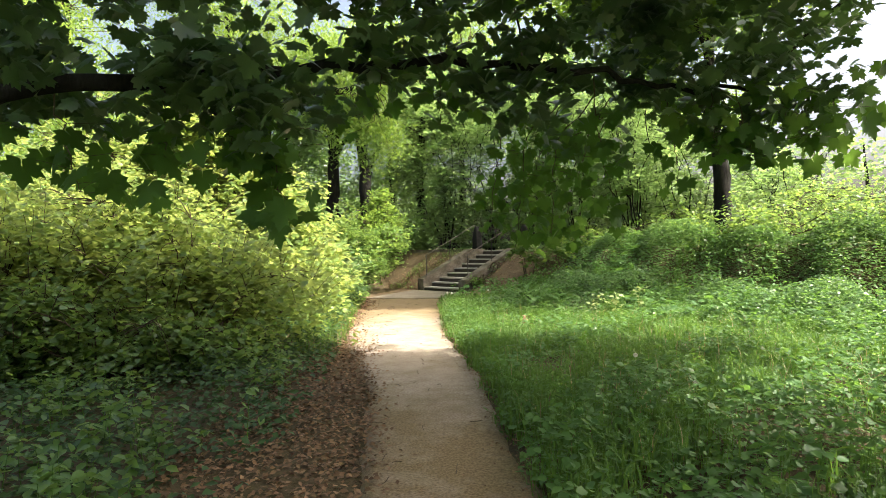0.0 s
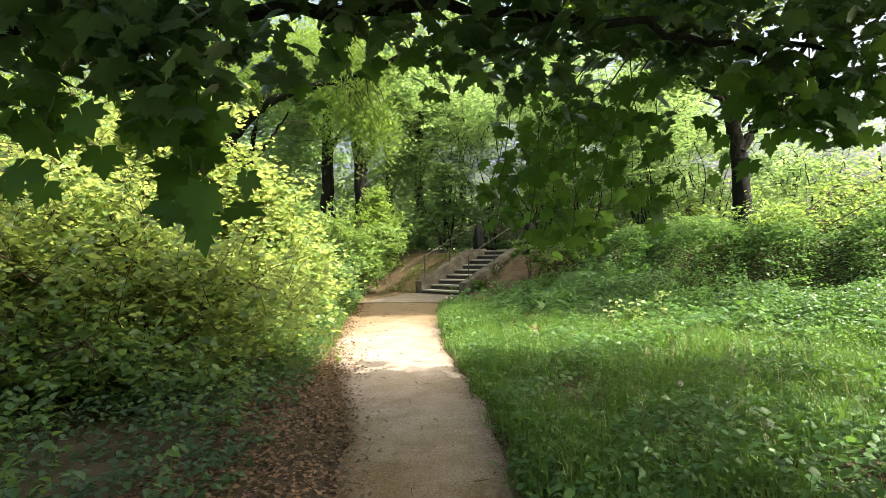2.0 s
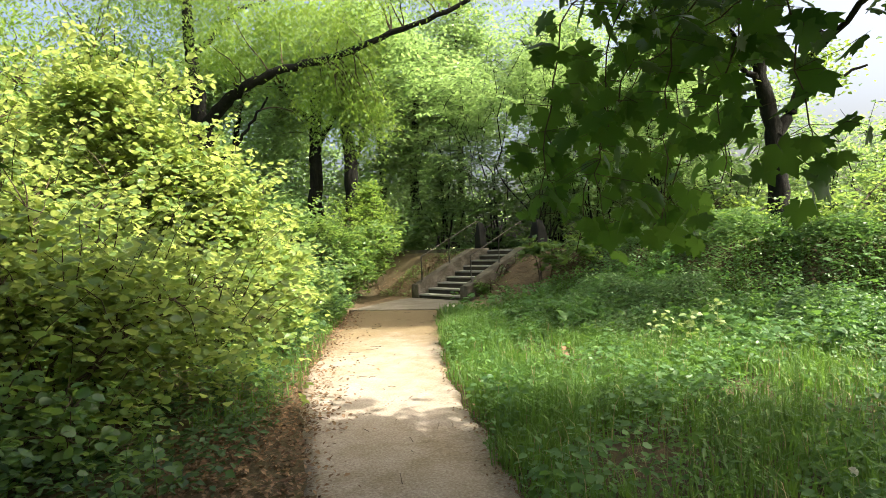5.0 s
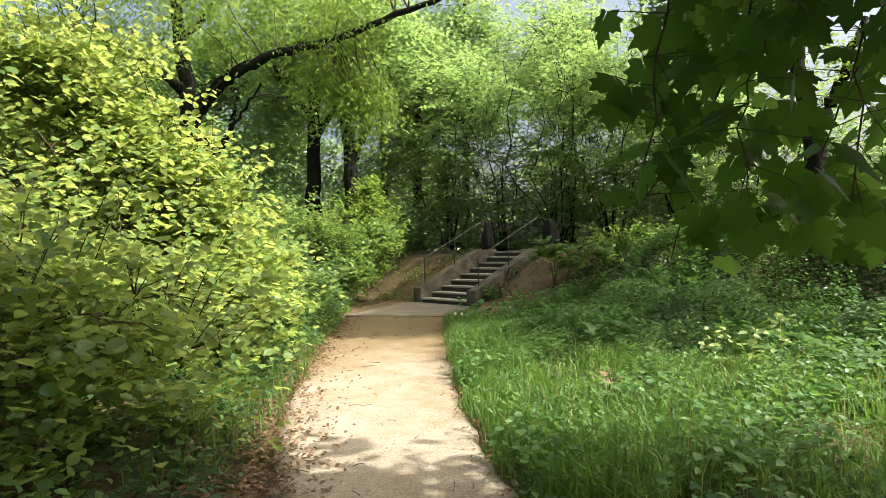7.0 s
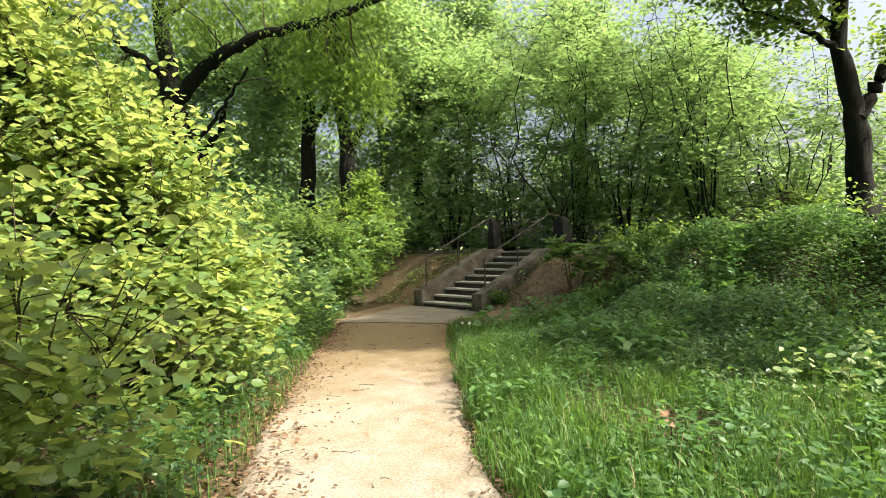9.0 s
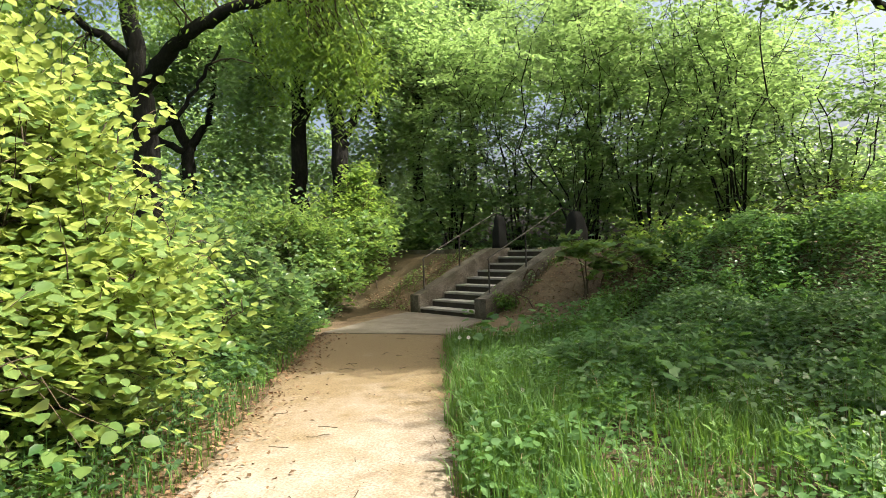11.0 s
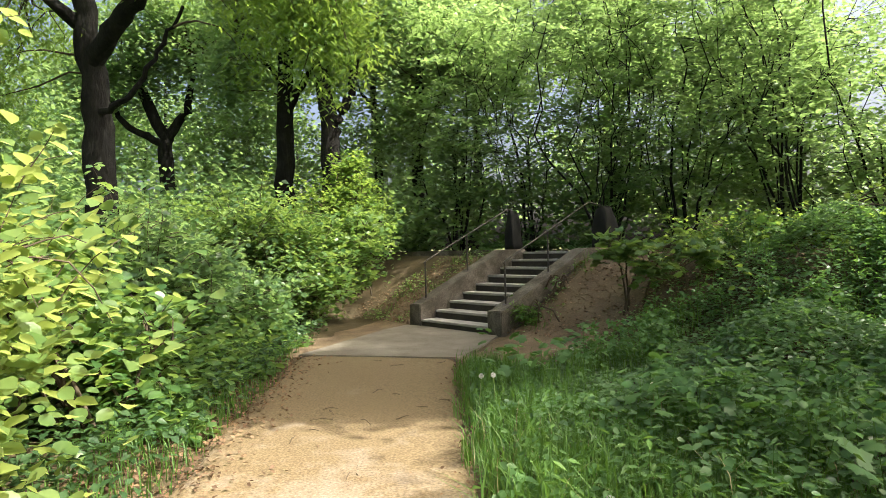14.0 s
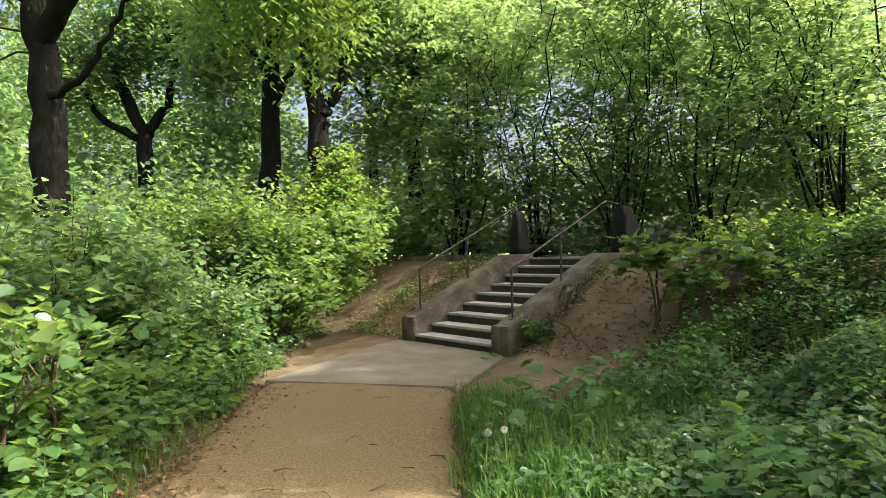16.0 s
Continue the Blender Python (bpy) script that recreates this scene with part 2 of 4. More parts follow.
half_maple = [(0.02, 0.0), (0.16, -0.07), (0.36, -0.10), (0.33, 0.07), (0.56, 0.14), (0.47, 0.26), (0.60, 0.50), (0.42, 0.47), (0.36, 0.55), (0.22, 0.50),
              (0.30, 0.72), (0.17, 0.72), (0.0, 1.02)]
outline = half_maple + [(-x, y) for x, y in half_maple[-2::-1]]
mv = [(0, 0.30, 0.03)] + [(x, y, -0.20 * abs(x) - 0.10 * max(0, y - 0.5)) for x, y in outline]
MAPLE = (np.array(mv), np.array([(0, i, i + 1) for i in range(1, len(outline))]))


def leaf_arrays(C, size, template, tilt=0.5, droop=0.0, heading=None):
    n = len(C)
    T, F = template
    nrm = np.column_stack([rng.normal(0, tilt, n), rng.normal(0, tilt, n), np.ones(n)])
    nrm /= np.linalg.norm(nrm, axis=1)[:, None]
    a = rng.uniform(0, 2 * np.pi, n) if heading is None else heading
    d = np.column_stack([np.cos(a), np.sin(a), np.full(n, -droop) + rng.normal(0, 0.15, n)])
    d -= nrm * (d * nrm).sum(1)[:, None] * (1.0 if droop == 0 else 0.25)
    d /= np.linalg.norm(d, axis=1)[:, None]
    s = np.cross(d, nrm)
    s /= np.linalg.norm(s, axis=1)[:, None]
    u = np.cross(s, d)
    z = (size * rng.uniform(0.65, 1.25, n))[:, None, None]
    V = C[:, None, :] + z * (T[None, :, :1] * s[:, None] + (T[None, :, 1:2] - 0.3) * d[:, None] + T[None, :, 2:3] * u[:, None])
    return V.reshape(-1, 3), (F[None] + (np.arange(n) * len(T))[:, None, None]).reshape(-1, F.shape[1])


def leaf_mesh(name, C, size, template, origin=(0, 0, 0), **kw):
    V, F = leaf_arrays(np.asarray(C, float), size, template, **kw)
    return mesh_from(name, V - np.array(origin), [F])


def in_blobs(blobs, n, shell=0.45):
    """Points in ellipsoids (x, y, z, rx, ry, rz), by volume, denser towards the skin."""
    B = np.array(blobs, float)
    w = (B[:, 3] * B[:, 4] * B[:, 5]) ** 0.75
    k = rng.choice(len(B), n, p=w / w.sum())
    d = rng.normal(size=(n, 3))
    d /= np.linalg.norm(d, axis=1)[:, None]
    lump = 0.92 + 0.24 * np.sin(d[:, 0] * 5.3 + k * 1.7) * np.cos(d[:, 1] * 4.7 + d[:, 2] * 3.9 + k) + 0.14 * np.sin(d[:, 2] * 9.1 + d[:, 0] * 7.7 + k)
    return B[k, :3] + d * B[k, 3:] * (rng.uniform(0, 1, n) ** shell * lump)[:, None]


def clumped(blobs, clusters, per, spread, flat=0.4, shell=0.45):
    c = in_blobs(blobs, clusters, shell)
    k = np.repeat(np.arange(clusters), rng.poisson(per, clusters))
    return c[k] + rng.normal(0, 1, (len(k), 3)) * np.array([spread, spread, spread * flat]), c


def walk_x(y):
    return np.interp(y, [-14, -10, -7, -4, -0.5], [0.75, 0.68, 0.45, 0.4, 0.3])


def clear(C, side=0.55, top=2.35):
    """Leaves out of the way that is walked."""
    near = (np.abs(C[:, 0] - walk_x(C[:, 1])) < side) & (C[:, 2] < top) & (C[:, 1] < 0.5)
    return C[~near]


def tubes(paths, sides=6):
    """Tapered tubes: each path is (points, first radius, last radius)."""
    V, Q, off = [], [], 0
    for pts, r0, r1 in paths:
        P = np.array(pts, float)
        n = len(P)
        tan = np.gradient(P, axis=0)
        tan /= np.linalg.norm(tan, axis=1)[:, None] + 1e-9
        ref = np.where(np.abs(tan[:, 2:3]) > 0.9, np.array([[1.0, 0, 0]]), np.array([[0, 0, 1.0]]))
        a = np.cross(tan, ref)
        a /= np.linalg.norm(a, axis=1)[:, None]
        b = np.cross(tan, a)
        ang = np.linspace(0, 2 * np.pi, sides, endpoint=False)
        rad = (r0 + (r1 - r0) * np.linspace(0, 1, n) ** 0.8)[:, None] * (1 + 0.10 * rng.normal(size=(n, sides)).clip(-1.5, 1.5))
        ring = P[:, None] + rad[..., None] * (np.cos(ang)[None, :, None] * a[:, None] + np.sin(ang)[None, :, None] * b[:, None])
        V.append(ring.reshape(-1, 3))
        i = np.arange(n - 1)[:, None] * sides + np.arange(sides)[None]
        j = np.arange(n - 1)[:, None] * sides + (np.arange(sides)[None] + 1) % sides
        Q.append(np.stack([i, j, j + sides, i + sides], -1).reshape(-1, 4) + off)
        off += n * sides
    return np.concatenate(V), np.concatenate(Q)


def bend(a, b, sag=0.0, wob=0.1, n=8):
    """A crooked line from a to b."""
    a, b = np.array(a, float), np.array(b, float)
    t = np.linspace(0, 1, n)[:, None]
    p = a + (b - a) * t
    p += rng.normal(0, wob * np.linalg.norm(b - a) / n, (n, 3)).cumsum(0) * np.sin(np.pi * t)
    p[:, 2] += sag * np.sin(np.pi * t[:, 0])
    return p


def tube_part(name, paths, material, parent, origin, label="", sides=6, kind=""):
    V, Q = tubes(paths, sides)
    return child(name, mesh_from(name, V - np.array(origin), [Q]), material, parent, label, True, kind)


# ---- ground ----
FOOT = Vector((-0.512, 11.062, 0))
UP_WAY, ACROSS = Vector((0.7586, 0.6516, 0)), Vector((0.6516, -0.7586, 0))
TOP = 1.53


def left_edge(y):
    return np.interp(y, [-40, -14, -9, -6.3, -3.4, -1.4, 3.7, 7.6, 12], [0.1, -0.35, -0.62, -0.78, -1.05, -1.4, -1.95, -2.25, -2.3])


def sand_edge(y):
    return np.interp(y, [-40, -14, -9, -6.3, -3.4, -1.4, 3.7, 7.6, 12], [0.6, 0.3, 0.0, -0.3, -0.95, -1.42, -1.98, -2.27, -2.3])


def right_edge(y):
    return np.interp(y, [-40, -14, -9.3, -6.4, -3.7, -1.6, 3.6, 7.0, 12], [1.9, 1.5, 1.25, 1.1, 0.84, 0.58, 0.33, 0.26, 0.3])


def wave(x, y):
    return np.sin(x * 1.3 + y * 0.7) * np.cos(y * 1.1 - x * 0.4)


def ground_z(x, y):
    x, y = np.asarray(x, float), np.asarray(y, float)
    s = (x - FOOT.x) * UP_WAY.x + (y - FOOT.y) * UP_WAY.y
    side = (x - FOOT.x) * ACROSS.x + (y - FOOT.y) * ACROSS.y
    soft = np.where((side > -0.4) & (side < 2.5), 0.0, 0.5)
    u = np.clip((s - 0.15 + soft) / (2.85 + soft), 0, 1)
    bank = (TOP - 0.03) * u * u * (3 - 2 * u)
    bank = bank - 1.0 * ((side > -0.15) & (side < 2.22) & (s > 0.1) & (s < 3.3))
    off = np.maximum(np.maximum(sand_edge(y) - x, x - right_edge(y)), 0)
    lawn = np.clip(off / 1.5, 0, 1)
    return bank + lawn * (0.05 + 0.035 * wave(x, y)) * (1 - u) - 0.05 * (1 - np.clip(off / 0.2, 0, 1)) * (1 - u)


def grid_mesh(name, xs, ys, fn):
    X, Y = np.meshgrid(xs, ys)
    V = np.column_stack([X.ravel(), Y.ravel(), fn(X, Y).ravel()])
    nx, ny = len(xs), len(ys)
    i = (np.arange(ny - 1)[:, None] * nx + np.arange(nx - 1)[None]).ravel()
    return mesh_from(name, V, [np.stack([i, i + 1, i + nx + 1, i + nx], -1)])


near = np.arange(-16, 18, 0.22)
far = np.array([-1500, -500, -160, -70, -40, -28, -20])
xs = np.concatenate([far, near, -far[::-1]])
ys = np.concatenate([far - 4, np.arange(-18, 28, 0.22), np.array([32, 40, 55, 90, 200, 600, 1500])])
ground = child("ground", grid_mesh("ground", xs, ys, ground_z), M_soil, None, "dark woodland soil rising to a bank beside the steps", True, "structure")
ground["category"] = "ground"


def strip_mesh(name, ys, left, right, across, lift):
    y = np.asarray(ys)
    t = np.linspace(0, 1, across)
    X = left[:, None] + (right - left)[:, None] * t[None]
    Y = np.repeat(y[:, None], across, 1)
    Z = lift(X, Y, t[None])
    V = np.column_stack([X.ravel(), Y.ravel(), Z.ravel()])
    i = (np.arange(len(y) - 1)[:, None] * across + np.arange(across - 1)[None]).ravel()
    return mesh_from(name, V, [np.stack([i, i + 1, i + across + 1, i + across], -1)])


yp = np.arange(-40, 7.6, 0.12)
jag = np.convolve(rng.normal(0, 0.12, len(yp) + 8), np.ones(9) / 9, "valid")
jag2 = np.convolve(rng.normal(0, 0.10, len(yp) + 8), np.ones(9) / 9, "valid")
pl, pr = sand_edge(yp) + jag, right_edge(yp) + jag2
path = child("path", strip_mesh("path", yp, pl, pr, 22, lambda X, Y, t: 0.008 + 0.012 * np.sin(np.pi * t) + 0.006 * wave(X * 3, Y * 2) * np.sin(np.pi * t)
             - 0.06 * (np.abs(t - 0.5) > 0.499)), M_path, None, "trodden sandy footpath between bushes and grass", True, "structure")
path["category"] = "path"

# Concrete slab before the steps.
bm = bmesh.new()
corners = [(-2.27, 7.62), (0.27, 7.02), (0.62, 7.9), (1.0, 9.2), (1.05, 9.85), (-0.45, 11.1), (-0.85, 11.3), (-1.25, 10.6)]
lo = [bm.verts.new((x, y, -0.08)) for x, y in corners]
hi = [bm.verts.new((x, y, 0.034)) for x, y in corners]
bm.faces.new(hi)
for k in range(len(corners)):
    bm.faces.new((lo[k], lo[(k + 1) % len(corners)], hi[(k + 1) % len(corners)], hi[k]))
bmesh.ops.bevel(bm, geom=[e for e in bm.edges if all(v.co.z > 0 for v in e.verts)], offset=0.012, segments=2, affect="EDGES")
slab = part("pavement_slab", bm, M_slab, None, "grey concrete slab at the foot of the steps")
tagged(slab, category="pavement", kind="structure")

# Trodden bare earth beside the steps and up the bank.
def bare(name, left_pts, right_pts, label):
    L, R = np.array(left_pts, float), np.array(right_pts, float)
    k = np.linspace(0, len(L) - 1, 26)
    Lx, Ly = np.interp(k, range(len(L)), L[:, 0]), np.interp(k, range(len(L)), L[:, 1])
    Rx, Ry = np.interp(k, range(len(R)), R[:, 0]), np.interp(k, range(len(R)), R[:, 1])
    t = np.linspace(0, 1, 12)[None]
    X, Y = Lx[:, None] * (1 - t) + Rx[:, None] * t, Ly[:, None] * (1 - t) + Ry[:, None] * t
    X = X + 0.10 * np.sin(Y * 5.1) * (np.abs(t - 0.5) * 2)
    Z = ground_z(X, Y) + 0.022 - 0.05 * (np.abs(t - 0.5) > 0.49)
    i = (np.arange(25)[:, None] * 12 + np.arange(11)[None]).ravel()
    ob = child(name, mesh_from(name, np.column_stack([X.ravel(), Y.ravel(), Z.ravel()]), [np.stack([i, i + 1, i + 13, i + 12], -1)]), M_dirt, None, label, True, "structure")
    ob["category"] = "bare earth"


bare("bare_ground_1", [(0.3, 7.0), (1.2, 9.4), (1.6, 9.4), (2.9, 10.6), (3.7, 11.4)], [(0.95, 6.5), (2.5, 7.6), (3.3, 8.1), (4.6, 9.1), (5.5, 9.8)], "brown bare earth track up the bank beside the steps")
bare("bare_ground_2", [(-2.6, 7.5), (-2.5, 9.5), (-2.2, 11.4), (-1.2, 13.2)], [(-2.1, 7.7), (-1.2, 10.4), (-0.75, 11.5), (0.75, 12.9)], "brown bare earth slope beside the steps")

# ---- staircase ----
STAIR = pose(FOOT.x, FOOT.y, 0, 0, 0, 40.66 - 90)
TREAD, RISE, WIDE, WALL = 0.396, 0.17, 2.07, 0.38


def box_bm(x0, x1, y0, y1, z0, z1, bev=0.01, seg=2):
    bm = bmesh.new()
    bmesh.ops.create_cube(bm, size=1, matrix=Matrix.LocRotScale(((x0 + x1) / 2, (y0 + y1) / 2, (z0 + z1) / 2), None, (x1 - x0, y1 - y0, z1 - z0)))
    if bev:
        bmesh.ops.bevel(bm, geom=list(bm.edges), offset=bev, segments=seg, affect="EDGES")
    return bm


stairs = thing("staircase", STAIR, "weathered outdoor concrete steps between low side walls", "stairs")
for k in range(9):
    step = part("step", box_bm(0.0, WIDE, k * TREAD + 0.025, 3.6 if k == 8 else (k + 1) * TREAD + 0.06, -0.1 if k == 0 else (k - 1) * RISE, (k + 1) * RISE - 0.05, 0.006), M_riser_shade, stairs, "dark shade-painted riser")
    part("tread", box_bm(0.003, WIDE - 0.003, k * TREAD, 3.6 if k == 8 else (k + 1) * TREAD + 0.02, (k + 1) * RISE - 0.047, (k + 1) * RISE, 0.012), M_tread_lit, step, "worn concrete tread with light painted in")


def side_wall(x0, x1, flat_end):
    prof = [(-0.02, -0.15), (-0.02, 0.48), (0.10, 0.49), (0.14, 0.515), (2.42, 1.545), (2.52, 1.585), (2.64, 1.60), (flat_end, 1.60), (flat_end, -0.15)]
    bm = bmesh.new()
    a = [bm.verts.new((x0, y, z)) for y, z in prof]
    b = [bm.verts.new((x1, y, z)) for y, z in prof]
    n = len(prof)
    bm.faces.new(a)
    bm.faces.new(b[::-1])
    for k in range(n):
        bm.faces.new((a[k], b[k], b[(k + 1) % n], a[(k + 1) % n]))
    bmesh.ops.recalc_face_normals(bm, faces=bm.faces)
    bmesh.ops.bevel(bm, geom=list(bm.edges), offset=0.018, segments=2, affect="EDGES")
    return bm


part("side_wall", side_wall(-WALL, -0.002, 3.3), M_conc, stairs, "sloping concrete side wall")
part("side_wall", side_wall(WIDE + 0.002, WIDE + WALL, 3.75), M_conc, stairs, "sloping concrete side wall")


def handrail(x):
    rail = thing("handrail", STAIR, "thin steel handrail with dark posts on a stair wall", "handrail", "handrails of the steps")
    top = [(x, 0.26, 1.35), (x, 0.32, 1.405), (x, 2.80, 2.545), (x, 2.88, 2.575), (x, 2.98, 2.56), (x, 3.1 + 0.2 * (x > 1), 2.52)]
    tube_part("top_rail", [(top, 0.018, 0.018)], M_rail, rail, (0, 0, 0), "worn grey steel rail", 10)
    for y, z0, z1 in ((0.30, 0.57, 1.385), (1.53, 1.12, 1.955)):
        post = tube_part("post", [([(x, y, z0), (x, y, (z0 + z1) / 2), (x, y, z1)], 0.019, 0.019)], M_post, rail, (0, 0, 0), "dark painted steel post", 8)
        slope = 0.0 if y > 2.6 else math.degrees(math.atan(0.452))
        bm = box_bm(-0.05, 0.05, -0.05, 0.05, 0, 0.012, 0.004, 1)
        bm.transform(pose(x, y, z0 + (0.02 if y > 2.6 else 0.012), slope))
        part("foot_plate", bm, M_post, post)


handrail(-0.19)
handrail(WIDE + 0.19)

# Low kerb wall along the top of the bank.
bm = box_bm(-9.0, -WALL - 0.01, 2.75, 3.05, 0.9, 1.60, 0.02)
bm.transform(STAIR)
kerb = part("retaining_wall", bm, M_conc, None, "low weathered concrete kerb along the bank top")
tagged(kerb, category="low wall", kind="structure")


def pillar(lx, ly, w, d, h):
    p = thing("stone_pillar", STAIR @ pose(lx, ly, 1.59), "dark weathered upright stone with a rounded top", "pillar", "stones at the head of the steps")
    bm = bmesh.new()
    bmesh.ops.create_cube(bm, size=1, matrix=Matrix.LocRotScale((0, 0, h / 2), None, (w, d, h)))
    bmesh.ops.subdivide_edges(bm, edges=list(bm.edges), cuts=6, use_grid_fill=True)
    for v in bm.verts:
        f = max(0, v.co.z / h - 0.4) / 0.6
        v.co.x *= 1 - 0.35 * f * f
        v.co.y *= 1 - 0.3 * f * f
        v.co.z -= 0.3 * h * f * (abs(v.co.x) / w * 2) ** 2
        v.co += noise.noise_vector(v.co * 5 + Vector((lx, 0, 0))) * 0.04
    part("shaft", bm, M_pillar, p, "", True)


pillar(-0.19, 3.06, 0.28, 0.30, 0.95)
pillar(WIDE + 0.19, 3.42, 0.40, 0.42, 0.92)


# ---- trees ----
def tree(name, label, base, trunk, r0, r1, limbs, blobs, leaf, clusters, per, spread, size, template=OVAL, category="tree", group="", twig_r=0.02, droop=0.3, flat=0.5):
    """A tree: trunk through the given points, limbs (points, first and last radius), twigs out to leaf clusters, crown of leaves."""
    base = np.array(base, float)
    ob = thing(name, tuple(base), label, category, group)
    P = np.array(trunk, float)
    k = np.linspace(0, len(P) - 1, max(14, len(P) * 4))
    T = np.column_stack([np.interp(k, range(len(P)), P[:, c]) for c in range(3)])
    T[1:-1] += rng.normal(0, 0.025, (len(T) - 2, 3)) * [1, 1, 0]
    V, Q = tubes([(T, r0, r1)], 14)
    low = V[:, 2] < base[2] + 0.9
    flare = 1 + 0.45 * (1 - (V[low, 2] - base[2]).clip(0, 0.9) / 0.9) ** 2
    V[low, :2] = base[:2] + (V[low, :2] - base[:2]) * flare[:, None]
    child("trunk", mesh_from("trunk", V - base, [Q]), M_bark_shade, ob, "", True)
    anchors = [T[len(T) // 2:]]
    for pts, a, b in limbs:
        L = np.array(pts, float)
        k = np.linspace(0, len(L) - 1, len(L) * 5)
        L = np.column_stack([np.interp(k, range(len(L)), L[:, c]) for c in range(3)])
        L[1:-1] += rng.normal(0, 0.03, (len(L) - 2, 3))
        tube_part("limb", [(L, a, b)], M_bark_shade, ob, base, "", 9)
        anchors.append(L[1:])
    A = np.concatenate(anchors)
    C, centres = clumped(blobs, clusters, per, spread, flat)
    C = clear(C)
    tw = []
    for c in centres[:: max(1, len(centres) // 110)]:
        q = A[np.argmin(((A - c) ** 2).sum(1) + 0.6 * np.maximum(0, A[:, 2] - c[2]) ** 2)]
        if np.linalg.norm(q - c) > 0.25 and len(clear(np.array([c]))):
            tw.append((bend(q, c, 0.15, 0.25, 6), twig_r, 0.006))
    if tw:
        tube_part("branchwork", tw, M_twig, ob, base, "thin branching twigs", 5, "stuff")
    child("crown", leaf_mesh("crown", C, size, template, base, tilt=0.55, droop=droop), leaf, ob, "", False, "stuff")
    return ob


# Oak whose long limb crosses over the path.
tree("oak_tree", "tall dark-trunked oak with a long limb over the path", (-7.35, 11.1, 0.1), [(-7.35, 11.1, 0.0), (-7.35, 11.1, 2.5), (-7.4, 11.1, 4.6), (-7.55, 11.1, 6.3), (-7.9, 11.2, 9.0), (-8.1, 11.3, 12)], 0.42, 0.14,
     [([(-7.45, 11.05, 5.9), (-6.5, 10.5, 6.6), (-5.6, 9.9, 6.95), (-4.6, 9.4, 7.2), (-2.7, 9.1, 7.5), (-0.4, 8.9, 8.2), (1.4, 8.7, 8.9)], 0.23, 0.06),
      ([(-7.35, 11.0, 4.7), (-6.4, 10.6, 5.0), (-5.6, 10.3, 5.9), (-5.0, 10.0, 6.6)], 0.08, 0.03),
      ([(-7.6, 11.1, 6.6), (-8.8, 10.4, 7.6), (-10.4, 9.9, 8.2)], 0.15, 0.05),
      ([(-7.8, 11.2, 8.4), (-6.6, 12.2, 10.2), (-5.2, 13, 11)], 0.12, 0.04)],
     [(-3.4, 9.6, 6.6, 1.1, 0.9, 1.6), (-4.6, 9.8, 9.2, 3.0, 2.0, 1.4), (-8.5, 11, 10.5, 3.6, 3.2, 2.4), (-10, 9.8, 8.0, 2.2, 1.8, 1.5), (-1.2, 8.4, 9.3, 2.2, 1.5, 0.9), (-2.3, 9.2, 7.9, 1.2, 0.9, 0.7), (-1.9, 9.3, 5.7, 0.8, 0.7, 1.3), (-1.9, 9.3, 5.7, 0.8, 0.7, 1.3), (-2.2, 9.3, 5.9, 0.9, 0.7, 1.2), (-2.6, 9.4, 6.7, 0.9, 0.8, 1.0), (-2.6, 9.4, 6.7, 0.9, 0.8, 1.0), (-1.5, 9.2, 6.8, 0.8, 0.7, 1.0), (-6.0, 9.6, 8.2, 1.8, 1.4, 1.2), (-9.5, 10.5, 6.3, 1.6, 1.3, 1.2), (-11.5, 12.5, 7, 2.4, 2.2, 2.6), (1.2, 8.8, 9.4, 1.6, 1.2, 0.7)],
     M_oak, 840, 60, 0.34, 0.15, LANCE, "tree", "", 0.03, 0.7, 0.9)

tree("old_tree", "old forked tree standing in the undergrowth", (-11.2, 22.6, 0.9), [(-11.2, 22.6, 0.8), (-11.2, 22.6, 4), (-11.3, 22.6, 6.4), (-12.4, 22.4, 9)], 0.45, 0.16,
     [([(-11.3, 22.6, 6.2), (-10.4, 22.6, 7.4), (-9.9, 22.5, 9.5)], 0.24, 0.08), ([(-11.2, 22.6, 6.0), (-12.8, 22.2, 7.0), (-13.6, 22, 8.6)], 0.18, 0.06)],
     [(-11, 22.6, 10.5, 3.8, 3, 2.4), (-13.5, 22, 8.8, 2, 2, 1.5)], M_wood, 300, 50, 0.5, 0.22, SPRAY, "tree", "woodland trees", 0.03)
tree("woodland_tree", "dark-barked woodland tree behind the shrubs", (-5.5, 19.0, 1.0), [(-5.5, 19, 0.9), (-5.5, 19, 4), (-5.45, 19, 7), (-5.2, 19, 11)], 0.42, 0.2,
     [([(-5.45, 19, 6.4), (-4.3, 18.6, 8.0), (-3.2, 18.4, 9.5)], 0.16, 0.05), ([(-5.4, 19, 7.4), (-6.8, 18.8, 9)], 0.14, 0.05)],
     [(-5.4, 19, 10.5, 3.2, 2.6, 2.6), (-3.0, 18.4, 9.6, 1.8, 1.6, 1.5), (-6.9, 18.4, 7.6, 1.2, 1, 1.2)], M_wood, 320, 50, 0.48, 0.2, SPRAY, "tree", "woodland trees", 0.03)
